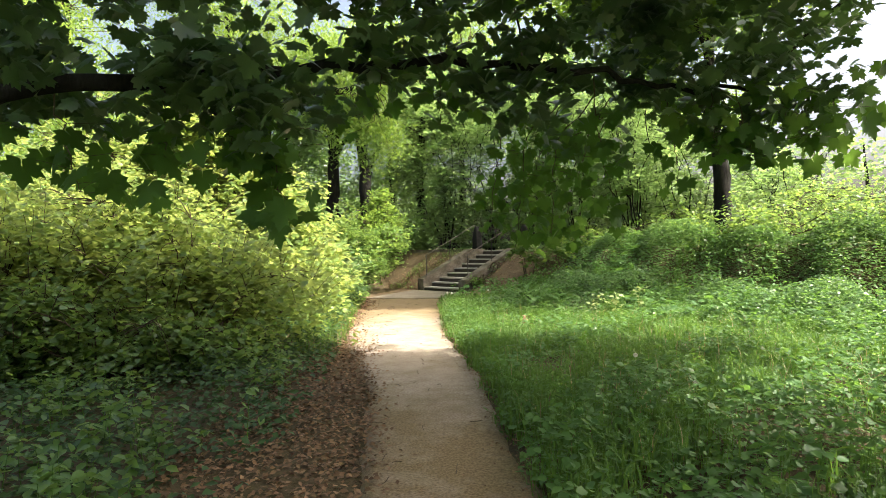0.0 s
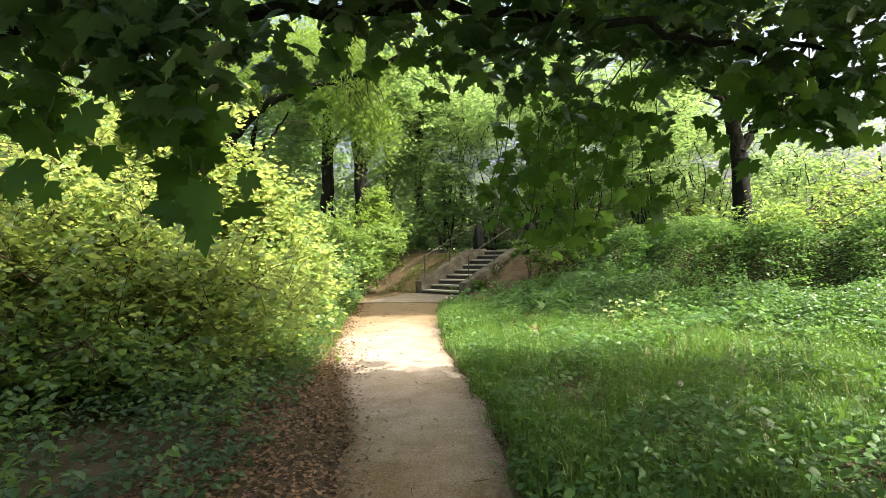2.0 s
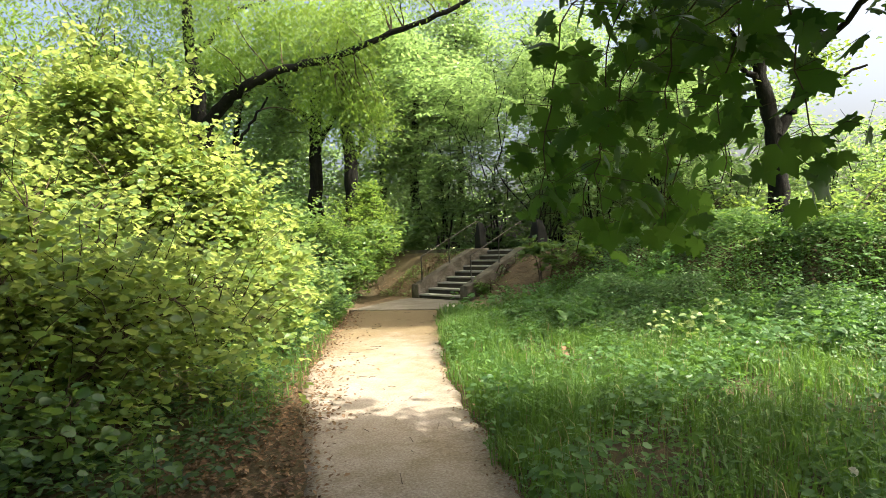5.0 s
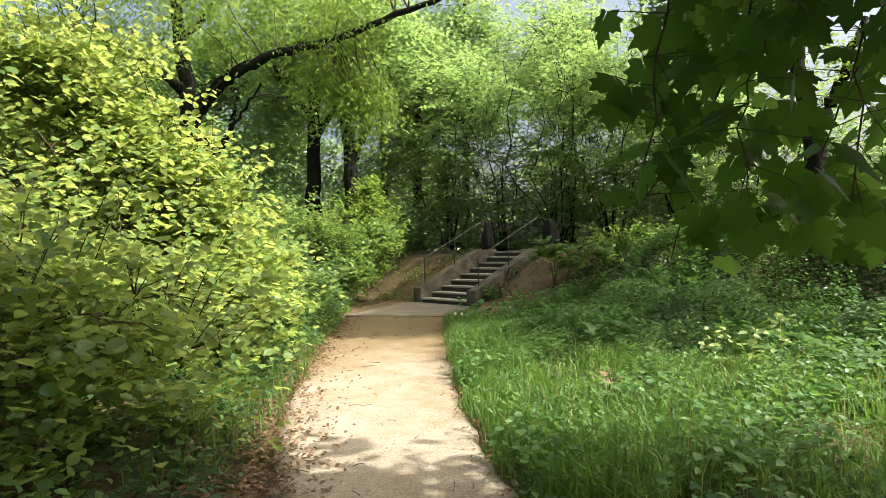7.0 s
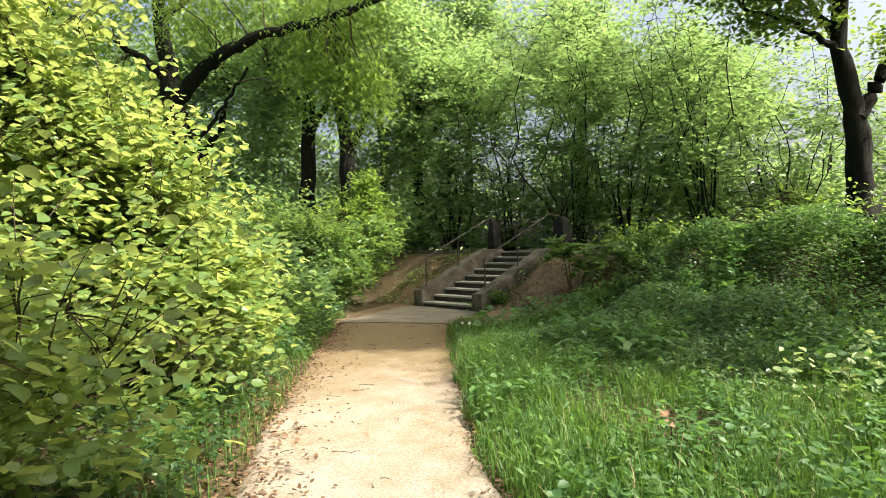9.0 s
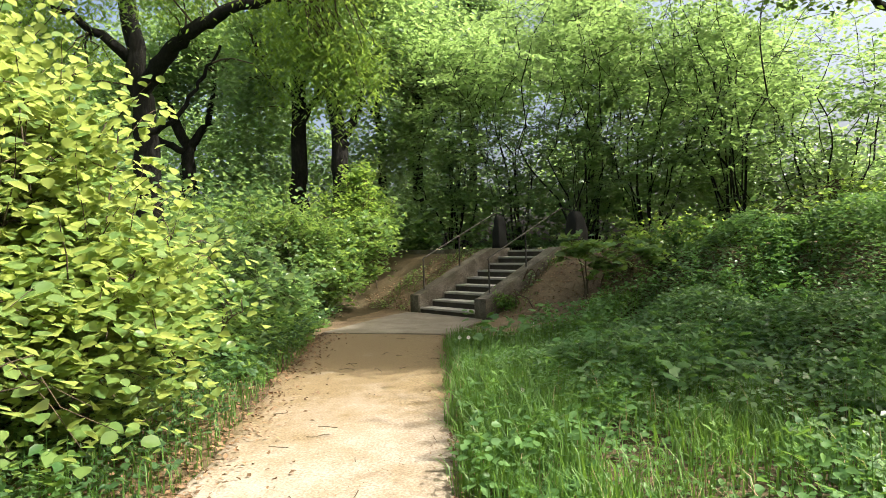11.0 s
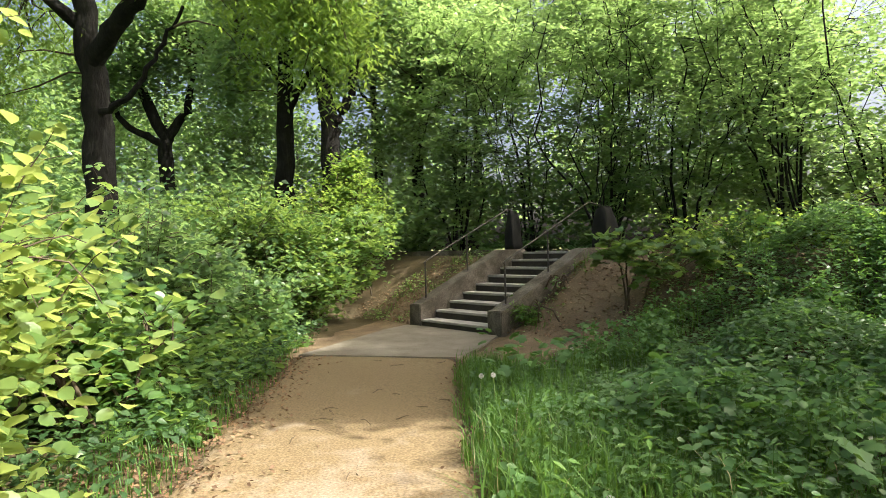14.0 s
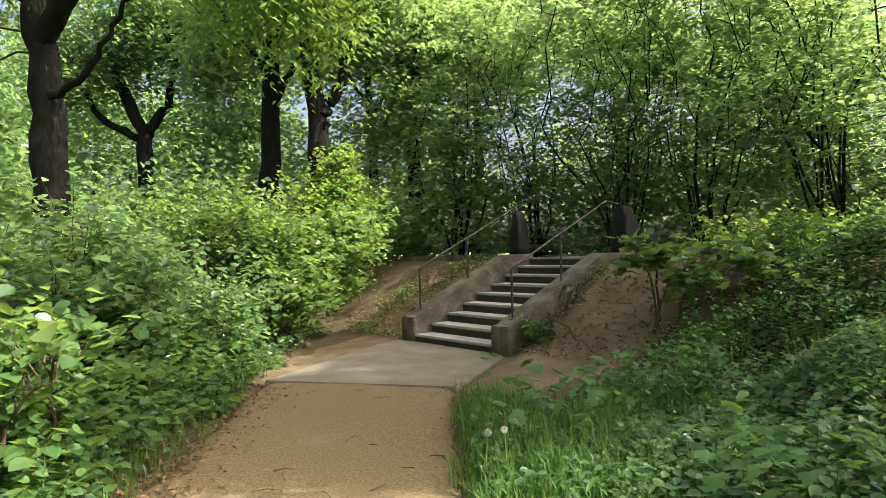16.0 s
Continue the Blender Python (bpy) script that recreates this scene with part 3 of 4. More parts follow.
tree("woodland_tree", "dark forked woodland tree behind the shrubs", (-3.5, 17.2, 1.3), [(-3.5, 17.2, 1.2), (-3.55, 17.2, 3.6), (-3.55, 17.2, 5.6), (-3.9, 17.2, 8), (-4.0, 17.2, 11)], 0.40, 0.16,
     [([(-3.55, 17.2, 5.3), (-2.9, 17.2, 6.6), (-2.6, 17.1, 8.6)], 0.22, 0.08)],
     [(-3.2, 17.2, 10.4, 2.8, 2.4, 2.4), (-2.0, 17.2, 8.4, 1.3, 1.2, 1.4)], M_wood, 280, 50, 0.48, 0.2, SPRAY, "tree", "woodland trees", 0.03)
tree("woodland_tree", "slim dark woodland tree on the bank", (-1.0, 20.6, 1.5), [(-1.0, 20.6, 1.4), (-1.05, 20.6, 5), (-0.9, 20.6, 8.5), (-0.8, 20.6, 12)], 0.26, 0.12,
     [([(-1.0, 20.6, 6.0), (0.4, 20.4, 7.6)], 0.1, 0.04)],
     [(-0.9, 20.4, 9.5, 2.8, 2.4, 3.0), (-1.7, 19.3, 6.0, 1.3, 1.2, 1.6), (1.6, 19.6, 8.0, 2.0, 1.6, 2.2)], M_wood, 360, 50, 0.48, 0.2, SPRAY, "tree", "woodland trees", 0.03)
for x, y, h in ((1.2, 25.0, 14.5), (6.6, 23.6, 13.0), (-3.2, 25.6, 14.0), (11.0, 20.5, 9.5)):
    z = float(ground_z(x, y))
    tree("woodland_tree", "tall leafy woodland tree behind the shrubs", (x, y, z), [(x, y, z - 0.1), (x + 0.1, y, z + h * 0.35), (x - 0.1, y, z + h * 0.6), (x + 0.2, y, z + h * 0.9)], 0.24, 0.08,
         [([(x, y, z + h * 0.4), (x + 1.3, y - 0.5, z + h * 0.58)], 0.1, 0.03), ([(x, y, z + h * 0.45), (x - 1.5, y - 0.4, z + h * 0.62)], 0.1, 0.03)],
         [(x, y, z + h * 0.75, 2.9, 2.2, h * 0.28), (x + 1.6, y - 0.6, z + h * 0.58, 1.7, 1.4, h * 0.13), (x - 1.7, y - 0.5, z + h * 0.62, 1.7, 1.4, h * 0.14)], M_wood, 430, 46, 0.42, 0.2, SPRAY, "tree", "woodland trees", 0.025)
# Outer crown blobs towards path and lawn, and their limbs: unseen, added to cast shade.
tree("field_maple", "sturdy dark-trunked tree on the bank, crown extended to cast shade", (9.9, 8.0, 1.5), [(9.9, 8.0, 1.4), (9.85, 8.0, 3.2), (9.75, 8.0, 4.6), (9.4, 8.0, 6.2), (9.5, 8.0, 9.0)], 0.34, 0.14,
     [([(9.75, 8.0, 4.4), (10.4, 8.1, 5.4), (11.3, 8.2, 7.4)], 0.22, 0.08), ([(9.5, 8.0, 5.9), (8.3, 7.7, 6.6), (7.0, 7.5, 6.9)], 0.1, 0.03), ([(9.4, 8.0, 6.3), (8.6, 8.2, 7.6), (7.4, 8.4, 8.8)], 0.1, 0.03),
      ([(10.6, 8.1, 5.8), (12, 7.4, 6.2)], 0.09, 0.03), ([(9.5, 8.0, 7.2), (8.6, 6.4, 8.2), (7.2, 4.8, 8.6), (6.0, 3.8, 8.8), (4.0, 4.0, 9.1), (2.2, 4.2, 9.2)], 0.1, 0.02), ([(10.8, 8.1, 6.6), (11.8, 5.8, 8.2), (12.6, 3.2, 9.0), (11.8, 0.6, 9.3)], 0.1, 0.03)],
     [(8.8, 7.4, 9.6, 2.8, 3.2, 1.6), (8.0, 7.6, 6.7, 1.3, 0.8, 0.5), (10.9, 8.0, 6.4, 1.0, 0.8, 0.7), (7.4, 7.6, 8.2, 1.8, 2.4, 1.1), (6.2, 3.9, 8.6, 2.8, 2.1, 1.0), (5.4, 4.6, 8.2, 1.8, 1.5, 0.8), (5.6, 3.0, 8.0, 1.6, 1.2, 0.6), (9.2, 3.9, 9.4, 2.6, 2.2, 1.0), (8.0, 9.0, 10.5, 2.4, 2.4, 1.2), (11.6, 0.4, 9.2, 2.6, 2.3, 1.0), (9.7, -0.5, 9.1, 2.0, 1.8, 0.9), (6.2, 3.5, 8.7, 2.4, 1.4, 0.7), (6.4, 3.3, 9.0, 2.3, 1.5, 0.7), (2.2, 4.2, 9.1, 2.3, 1.8, 0.7)], M_oak, 1650, 50, 0.40, 0.16, SPRAY, "tree", "", 0.025)


tree("ash_tree", "pale sunlit tree behind the path-side bushes", (-12.5, 7.6, 0.05), [(-12.5, 7.6, 0), (-12.5, 7.6, 3), (-12.3, 7.6, 6), (-12.2, 7.6, 10)], 0.24, 0.08,
     [([(-12.4, 7.6, 4.5), (-11, 7.2, 6.5)], 0.09, 0.03), ([(-12.4, 7.6, 5.5), (-13.6, 7.4, 7.6)], 0.09, 0.03)],
     [(-12, 7.2, 7.5, 2.6, 2.2, 2.2), (-11.2, 7.0, 5.4, 1.8, 1.6, 1.3), (-12.6, 7.6, 10, 2.4, 2.0, 1.8)], M_oak, 300, 46, 0.38, 0.15, LANCE, "tree", "", 0.02, 0.6, 0.8)
tree("ash_tree", "pale sunlit tree behind the path-side bushes", (-10.5, 0.4, 0.05), [(-10.5, 0.4, 0), (-10.5, 0.4, 3), (-10.4, 0.5, 5.5), (-10.2, 0.6, 8.5)], 0.2, 0.06,
     [([(-10.4, 0.5, 4.0), (-9.4, 0.8, 5.6)], 0.07, 0.03), ([(-10.4, 0.5, 4.6), (-11.5, 0.4, 6.4)], 0.07, 0.03)],
     [(-10, 0.6, 6.4, 2.2, 2.2, 1.8), (-9.0, 0.9, 5.0, 1.4, 1.4, 1.0), (-10.6, 0.6, 8.2, 2.0, 1.8, 1.4)], M_oak, 240, 46, 0.36, 0.15, LANCE, "tree", "", 0.02, 0.6, 0.8)


# Multi-stemmed shrubs behind the steps.
def thicket(base, height, spread, stems, leaf, label, n, size=0.15):
    base = np.array(base, float)
    ob = thing("tall_shrub", tuple(base), label, "shrub", "tall shrubs behind the steps")
    allp = []
    for k in range(stems):
        a = 2 * math.pi * (k + rng.uniform(0, 0.9)) / stems
        out = spread * rng.uniform(0.25, 1.15)
        tip = base + [math.cos(a) * out, math.sin(a) * out * 0.8, height * rng.uniform(0.6, 1)]
        st = bend(base + [math.cos(a) * 0.18, math.sin(a) * 0.18, -0.05], tip, 0.35 * rng.uniform(0.2, 1), 0.34, 12)
        tube_part("stem", [(st, rng.choice([0.018, 0.026, 0.04]) * rng.uniform(0.8, 1.2), 0.007)], M_bark_shade, ob, base, "", 6)
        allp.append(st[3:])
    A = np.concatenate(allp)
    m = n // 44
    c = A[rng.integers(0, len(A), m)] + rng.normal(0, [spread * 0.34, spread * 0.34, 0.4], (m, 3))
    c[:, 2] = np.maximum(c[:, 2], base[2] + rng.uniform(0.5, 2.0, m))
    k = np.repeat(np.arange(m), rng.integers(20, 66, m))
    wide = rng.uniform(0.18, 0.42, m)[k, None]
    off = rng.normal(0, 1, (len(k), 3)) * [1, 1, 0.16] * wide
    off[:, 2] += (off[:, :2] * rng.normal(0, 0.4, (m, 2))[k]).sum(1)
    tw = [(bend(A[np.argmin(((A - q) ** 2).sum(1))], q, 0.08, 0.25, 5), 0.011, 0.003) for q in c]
    tube_part("branchwork", tw, M_bark_shade, ob, base, "thin dark twigs", 4, "stuff")
    child("crown", leaf_mesh("crown", c[k] + off, size, SPRAY, base, tilt=0.38, droop=0.25), leaf, ob, "", False, "stuff")


for x, y, h, s, n in ((4.2, 14.6, 8.6, 1.8, 8500), (6.2, 14.2, 9.0, 2.0, 9500), (8.2, 12.6, 8.2, 1.9, 8000), (2.4, 16.4, 8.6, 1.8, 8000), (5.2, 17.6, 10, 2.2, 10500), (10.6, 12.4, 6.2, 1.9, 7500), (0.4, 17.6, 7.2, 1.5, 8000), (13.2, 10.2, 4.6, 1.9, 6000), (9.4, 15.6, 8.0, 2.2, 8000)):
    thicket((x, y, float(ground_z(x, y))), h, s, 12, M_wood, "tall many-stemmed shrub with small green leaves", n)


# ---- bushes beside the path ----
def bush(name, label, base, blobs, leaf, n, size, stems=9, template=OVAL, category="bush", group="bushes beside the path", spread=0.13):
    base = np.array(base, float)
    base[2] = float(ground_z(base[0], base[1]))
    ob = thing(name, tuple(base), label, category, group)
    c = in_blobs(blobs, n // 22, 0.5)
    c = c[c[:, 2] > ground_z(c[:, 0], c[:, 1]) + 0.08]
    if name == "hazel_bush":
        c = c[(c[:, 2] > 1.0) | (rng.uniform(size=len(c)) < 0.42)]
    lim = left_edge(c[:, 1]) + 0.25 - 0.3 * (c[:, 2] > 1.8)
    if base[0] < 0:
        c = c[(c[:, 0] < lim) | (c[:, 1] > 7.5)]
    B = np.array(blobs)
    stem_pts = []
    for k in range(stems):
        b = B[k % len(B)]
        d = rng.normal(size=3)
        d[2] = abs(d[2])
        tip = b[:3] + d / np.linalg.norm(d) * b[3:] * 0.85
        p = bend(base + [rng.normal(0, 0.25), rng.normal(0, 0.25), -0.04], tip, 0.25, 0.15, 9)
        stem_pts.append(p)
        tube_part("stem", [(p, 0.022, 0.006)], M_twig, ob, base, "", 6)
    A = np.concatenate([p[2:] for p in stem_pts])
    tw = [(bend(A[np.argmin(((A - q) ** 2).sum(1))], q, 0.06, 0.2, 5), 0.008, 0.003) for q in c[:: max(1, len(c) // 420)]]
    if tw:
        tube_part("branchwork", tw, M_twig, ob, base, "thin twigs", 4, "stuff")
    k = np.repeat(np.arange(len(c)), rng.integers(9, 36, len(c)))
    off = rng.normal(0, 1, (len(k), 3)) * [1.0, 1.0, 0.2] * (spread * rng.uniform(0.9, 2.0, len(c)))[k, None]
    off[:, 2] += (off[:, :2] * rng.normal(0, 0.45, (len(c), 2))[k]).sum(1)
    C = c[k] + off
    shoots = []
    for _ in range(int(len(c) / 12)):
        b = B[rng.integers(0, len(B))]
        d = rng.normal(size=3) * [1, 1, 0.6]
        d[2] = abs(d[2]) + 0.25
        d /= np.linalg.norm(d)
        p0 = b[:3] + d * b[3:] * 0.8
        ln = rng.uniform(0.35, 0.8) * min(1.0, float(b[3]))
        p1 = p0 + (d + [0, 0, 0.35]) * ln
        if base[0] < 0 and base[1] < 9 and p1[0] > left_edge(p1[1]) + 0.35:
            continue
        shoots.append((bend(p0, p1, 0.08, 0.1, 5), 0.006, 0.002))
        m = int(10 + ln * 14)
        C = np.concatenate([C, p0 + (p1 - p0) * np.linspace(0.1, 1.05, m)[:, None] + rng.normal(0, 0.055, (m, 3))])
    if shoots:
        tube_part("shoot", shoots, M_twig, ob, base, "", 4, "stuff")
    C = clear(C[C[:, 2] > ground_z(C[:, 0], C[:, 1]) + 0.02], 0.8)
    child("foliage", leaf_mesh("foliage", C, size, template, base, tilt=0.45, droop=0.35), leaf, ob, "", False, "stuff")
    return ob


bush("hazel_bush", "tall sunlit hazel bush with yellow-green leaves", (-3.3, 0.4, 0), [(-3.5, 0.4, 1.3, 1.6, 1.7, 1.3), (-4.1, 0.5, 2.8, 1.25, 1.3, 1.1), (-2.4, 0.3, 1.0, 1.0, 1.5, 1.0), (-4.7, 0.2, 4.0, 1.2, 1.1, 1.0), (-3.0, 0.6, 2.4, 0.8, 0.9, 0.8)], M_hazel, 27000, 0.105, 22, ROUND)
bush("hazel_bush", "broad green hazel bush at the path edge", (-3.1, 3.4, 0), [(-3.2, 3.4, 0.8, 1.0, 1.5, 0.8), (-3.8, 3.0, 1.5, 0.9, 1.2, 0.7), (-3.9, 2.0, 2.2, 0.6, 0.7, 0.6)], M_bush, 6500, 0.12, 14, ROUND)
bush("hazel_bush", "leafy hazel bush half in the shade", (-3.2, -3.6, 0), [(-3.2, -3.5, 1.1, 1.7, 1.8, 1.1), (-2.2, -3.2, 0.75, 1.0, 1.5, 0.75), (-4.2, -3.4, 1.9, 1.4, 1.5, 0.9), (-5.4, -4.2, 1.5, 1.5, 1.5, 1.4)], M_hazel, 26000, 0.09, 18, ROUND)
bush("shrub", "low shaded shrub spreading under the maple", (-3.6, -5.4, 0), [(-3.3, -5.3, 0.5, 1.1, 0.9, 0.6), (-4.7, -5.7, 0.7, 1.3, 1.0, 0.75), (-2.5, -5.0, 0.3, 0.7, 0.8, 0.4), (-6.2, -6.0, 0.8, 1.2, 1.0, 0.8)], M_bush, 11000, 0.085, 14, ROUND)
bush("hazel_bush", "leafy hazel bush behind the path-side bushes", (-6.0, -1.6, 0), [(-6.0, -1.6, 1.5, 1.9, 2.0, 1.5), (-6.6, -0.4, 3.0, 1.8, 1.7, 1.3)], M_hazel, 15000, 0.12, 9)
bush("hazel_bush", "tall hazel behind the path-side bushes", (-6.6, 3.6, 0), [(-6.6, 3.6, 1.8, 1.8, 2.0, 1.8), (-7.0, 3.6, 4.0, 1.6, 1.6, 1.4)], M_hazel, 13000, 0.13, 9)
bush("shrub", "dense green shrub beside the path", (-4.2, 6.8, 0), [(-4.2, 6.8, 1.0, 1.4, 1.9, 1.0), (-4.6, 7.6, 1.6, 1.2, 1.3, 0.7), (-3.3, 8.6, 0.7, 0.8, 1.0, 0.7)], M_wood, 14000, 0.115, 9)
bush("shrub", "bright green shrub beside the slab", (-3.3, 11.6, 0), [(-3.4, 11.5, 1.6, 1.3, 1.3, 1.2), (-3.0, 10.9, 0.9, 1.0, 0.9, 0.8), (-4.4, 11.8, 2.0, 1.1, 1.1, 1.0), (-2.2, 12.2, 1.5, 0.85, 0.8, 1.0), (-1.9, 12.9, 2.1, 0.6, 0.6, 0.6)], M_bush, 16000, 0.12, 11)
bush("shrub", "slender shrub with pale new leaves behind the bank", (-2.7, 14.6, 0), [(-2.7, 14.6, 2.7, 1.1, 1.0, 1.2), (-2.5, 14.6, 3.7, 0.35, 0.4, 0.6), (-3.4, 14.8, 2.2, 1.0, 1.0, 1.0)], M_oak, 10000, 0.11, 9)
bush("shrub", "green shrub in front of the woodland", (-6.6, 13.6, 0), [(-6.6, 13.6, 1.6, 1.9, 1.6, 1.5), (-5.4, 13.2, 1.4, 1.3, 1.2, 1.3)], M_bush, 13000, 0.12, 9)
bush("shrub", "green shrub under the oak", (-7.2, 8.2, 0), [(-7.2, 8.2, 1.4, 1.9, 1.9, 1.3), (-9.0, 6.4, 1.7, 1.9, 1.9, 1.6)], M_wood, 13000, 0.12, 9)
bush("shrub", "shaded shrub at the wood's edge", (-7.5, -6.0, 0), [(-7.5, -6.0, 1.6, 2.2, 2.2, 1.6), (-8.5, -3, 2.0, 2.2, 2.4, 2.0)], M_bush, 13000, 0.13, 9)
bush("shrub", "shaded shrub on the bank by the trees", (6.3, 8.9, 0), [(6.2, 9.2, 1.5, 1.5, 1.2, 0.8), (7.8, 7.4, 1.6, 1.3, 1.3, 0.9), (5.2, 10.4, 1.8, 0.7, 0.7, 0.4), (8.6, 8.6, 2.2, 0.8, 0.8, 0.8), (5.4, 7.4, 0.8, 1.2, 1.0, 0.6)], M_oak, 8500, 0.11, 14)
bush("shrub", "green shrub on the bank in front of the open field", (9.6, 5.2, 0), [(9.6, 5.0, 1.9, 1.9, 1.6, 1.0), (11.6, 3.2, 1.9, 2.0, 1.9, 1.1), (12.5, 6.5, 2.4, 2, 2, 1.4), (12.5, 0.5, 1.6, 2, 2, 1.2)], M_bush, 18000, 0.11, 9)
bush("sapling", "young maple sapling with fresh leaves beside the steps", (3.2, 8.1, 0), [(3.2, 8.1, 1.55, 0.55, 0.45, 0.22), (3.6, 7.95, 1.3, 0.45, 0.4, 0.2), (2.95, 8.2, 1.7, 0.3, 0.3, 0.2), (4.1, 8.1, 1.5, 0.5, 0.4, 0.25)], M_bush, 620, 0.14, 4, MAPLE, "sapling", "", 0.10)
bush("shrub", "small fern-like plant against the stair wall", (1.62, 9.35, 0), [(1.62, 9.3, 0.35, 0.26, 0.3, 0.28)], M_grass, 560, 0.12, 4, LANCE, "plant", "", 0.07)
bush("shrub", "small plant against the stair wall", (2.25, 9.95, 0), [(2.3, 9.85, 0.75, 0.25, 0.3, 0.25)], M_bramble, 300, 0.09, 4, OVAL, "plant", "", 0.07)

# ---- maple over the path ----
maple_base = np.array((-5.2, -9.6, 0.05))
# Upper crown stays out of view; its blobs are placed to shade path and bushes.
maple_shade_blobs = [(2.0, -5.7, 6.3, 2.4, 1.3, 0.5), (3.2, -6.1, 6.4, 2.6, 1.9, 0.8), (2.6, -5.9, 6.2, 1.8, 1.5, 0.5), (4.6, -8.0, 6.6, 3.4, 3.2, 1.0), (0.8, -9.5, 7.2, 4.5, 4.0, 1.2), (6.0, -12.0, 7.0, 4.4, 3.4, 1.2), (-4, -8.0, 7.6, 3, 3, 1.5), (8.3, -6.4, 6.8, 1.4, 1.2, 0.6)]
low_blobs = [(-1.8, -8.6, 2.95, 1.4, 0.8, 0.5), (-0.9, -8.3, 3.1, 1.0, 0.6, 0.4), (1.6, -6.9, 3.45, 1.5, 0.8, 0.65), (4.2, -6.5, 3.2, 1.1, 0.9, 0.75), (0.0, -7.6, 3.5, 1.0, 0.7, 0.35), (0.2, -7.2, 4.5, 2.6, 1.3, 0.7), (2.9, -6.1, 3.4, 1.0, 0.8, 0.6), (-3.2, -8.2, 3.3, 1.3, 1.0, 0.9),
              (3.0, -6.6, 4.2, 1.8, 1.0, 0.6), (-2.6, -8.0, 4.2, 2.0, 1.2, 0.5), (5.0, -5.8, 4.6, 1.2, 1.2, 0.7)]
maple = tree("maple_tree", "large maple with leafy branches hanging over the path", maple_base, [(-5.2, -9.6, 0), (-5.2, -9.6, 1.8), (-5.1, -9.6, 3.6), (-4.8, -9.6, 6.0), (-4.4, -9.8, 9)], 0.36, 0.14,
     [([(-5.1, -9.6, 2.3), (-3.6, -9.1, 2.55), (-2.4, -8.75, 2.95), (-1.4, -8.3, 3.1), (-0.5, -7.8, 3.3), (0.6, -7.4, 3.45), (1.9, -7.0, 3.45), (3.0, -6.7, 3.3), (4.2, -6.5, 3.3)], 0.10, 0.018),
      ([(-5.0, -9.6, 4.4), (-2.5, -9.2, 5.4), (0.5, -8.8, 6.0), (4.0, -8.6, 6.2), (6.6, -7.6, 6.4), (8.3, -6.6, 6.7)], 0.16, 0.04),
      ([(-4.7, -9.6, 6.4), (-1, -10.2, 7.4), (3, -11.2, 7.4), (6, -12.8, 7.0)], 0.14, 0.04)],
     maple_shade_blobs, M_maple, 2100, 24, 0.45, 0.28, SPRAY, "tree", "", 0.014, 0.6, 0.6)

C, _ = clumped(low_blobs, 290, 17, 0.20, 0.6, 0.5)
C = C[~((C[:, 0] > 0.4) & (C[:, 0] - 0.4 < 0.76 * (C[:, 1] + 6.75)) & (C[:, 2] - 1.6 < 0.5 * (C[:, 1] + 6.75)))]
child("low_foliage", leaf_mesh("low_foliage", clear(C, 0.7, 2.75), 0.165, MAPLE, maple_base, tilt=0.6, droop=0.7), M_maple, maple, "", False, "stuff")
leaf_me = []
for k in range(3):
    me = leaf_mesh("leaf", np.zeros((1, 3)), 0.17, (MAPLE[0] * [1, 1, 0.6 + 0.5 * k] + [0, 0.3, 0], MAPLE[1]), tilt=0.02, heading=np.array([math.pi / 2]))
    me.materials.append(M_maple_one)
    leaf_me.append(me)


def hang(points, count, wide, seed, scale=1.0):
    """A hanging twig with single leaves along it."""
    r = np.random.default_rng(seed)
    P = np.array(points, float)
    k = np.linspace(0, len(P) - 1, 14)
    T = np.column_stack([np.interp(k, range(len(P)), P[:, c]) for c in range(3)])
    T[1:-1] += r.normal(0, 0.015, (12, 3))
    tube_part("twig", [(T, 0.007, 0.003)], M_twig, maple, maple_base, "", 5)
    stalks = []
    for j in range(count):
        t = T[min(13, int(3 + 11 * (j + r.uniform()) / count))]
        c = t + r.normal(0, 1, 3) * [wide, wide, wide * 0.5]
        if c[1] > -5.0 or (c[0] > 0.4 and c[0] - 0.4 < 0.74 * (c[1] + 6.7) and c[2] < 2.8):
            continue
        ob = new("leaf", leaf_me[j % 3])
        ob.parent = maple
        s = scale * r.uniform(0.75, 1.2)
        ob.matrix_basis = Matrix.Translation(Vector(c - maple_base)) @ Euler((r.normal(-0.95, 0.4), r.normal(0, 0.35), r.uniform(-1.2, 1.2) + (math.pi if r.uniform() < 0.3 else 0))).to_matrix().to_4x4() @ Matrix.Diagonal((s, s, s, 1))
        stalks.append((bend(t, c, 0.0, 0.1, 4), 0.0022, 0.0015))
    if stalks:
        tube_part("leaf_stalk", stalks, M_twig, maple, maple_base, "", 4, "stuff")


hang([(-0.85, -8.0, 3.2), (-0.75, -8.4, 2.5), (-0.6, -8.6, 2.15), (-0.55, -8.62, 1.9)], 24, 0.14, 1, 1.15)
hang([(-1.6, -8.4, 3.0), (-1.55, -8.5, 2.6), (-1.5, -8.55, 2.3)], 20, 0.17, 2, 1.1)
hang([(-2.4, -8.6, 3.0), (-2.3, -8.6, 2.5), (-2.2, -8.6, 2.15)], 18, 0.19, 3, 1.1)
hang([(-1.1, -8.3, 3.1), (-1.05, -8.5, 2.75), (-1.0, -8.6, 2.5)], 10, 0.16, 4, 1.1)
hang([(2.2, -6.9, 3.4), (2.3, -6.6, 2.9), (2.45, -6.5, 2.3), (2.55, -6.5, 2.0)], 24, 0.18, 7, 0.95)
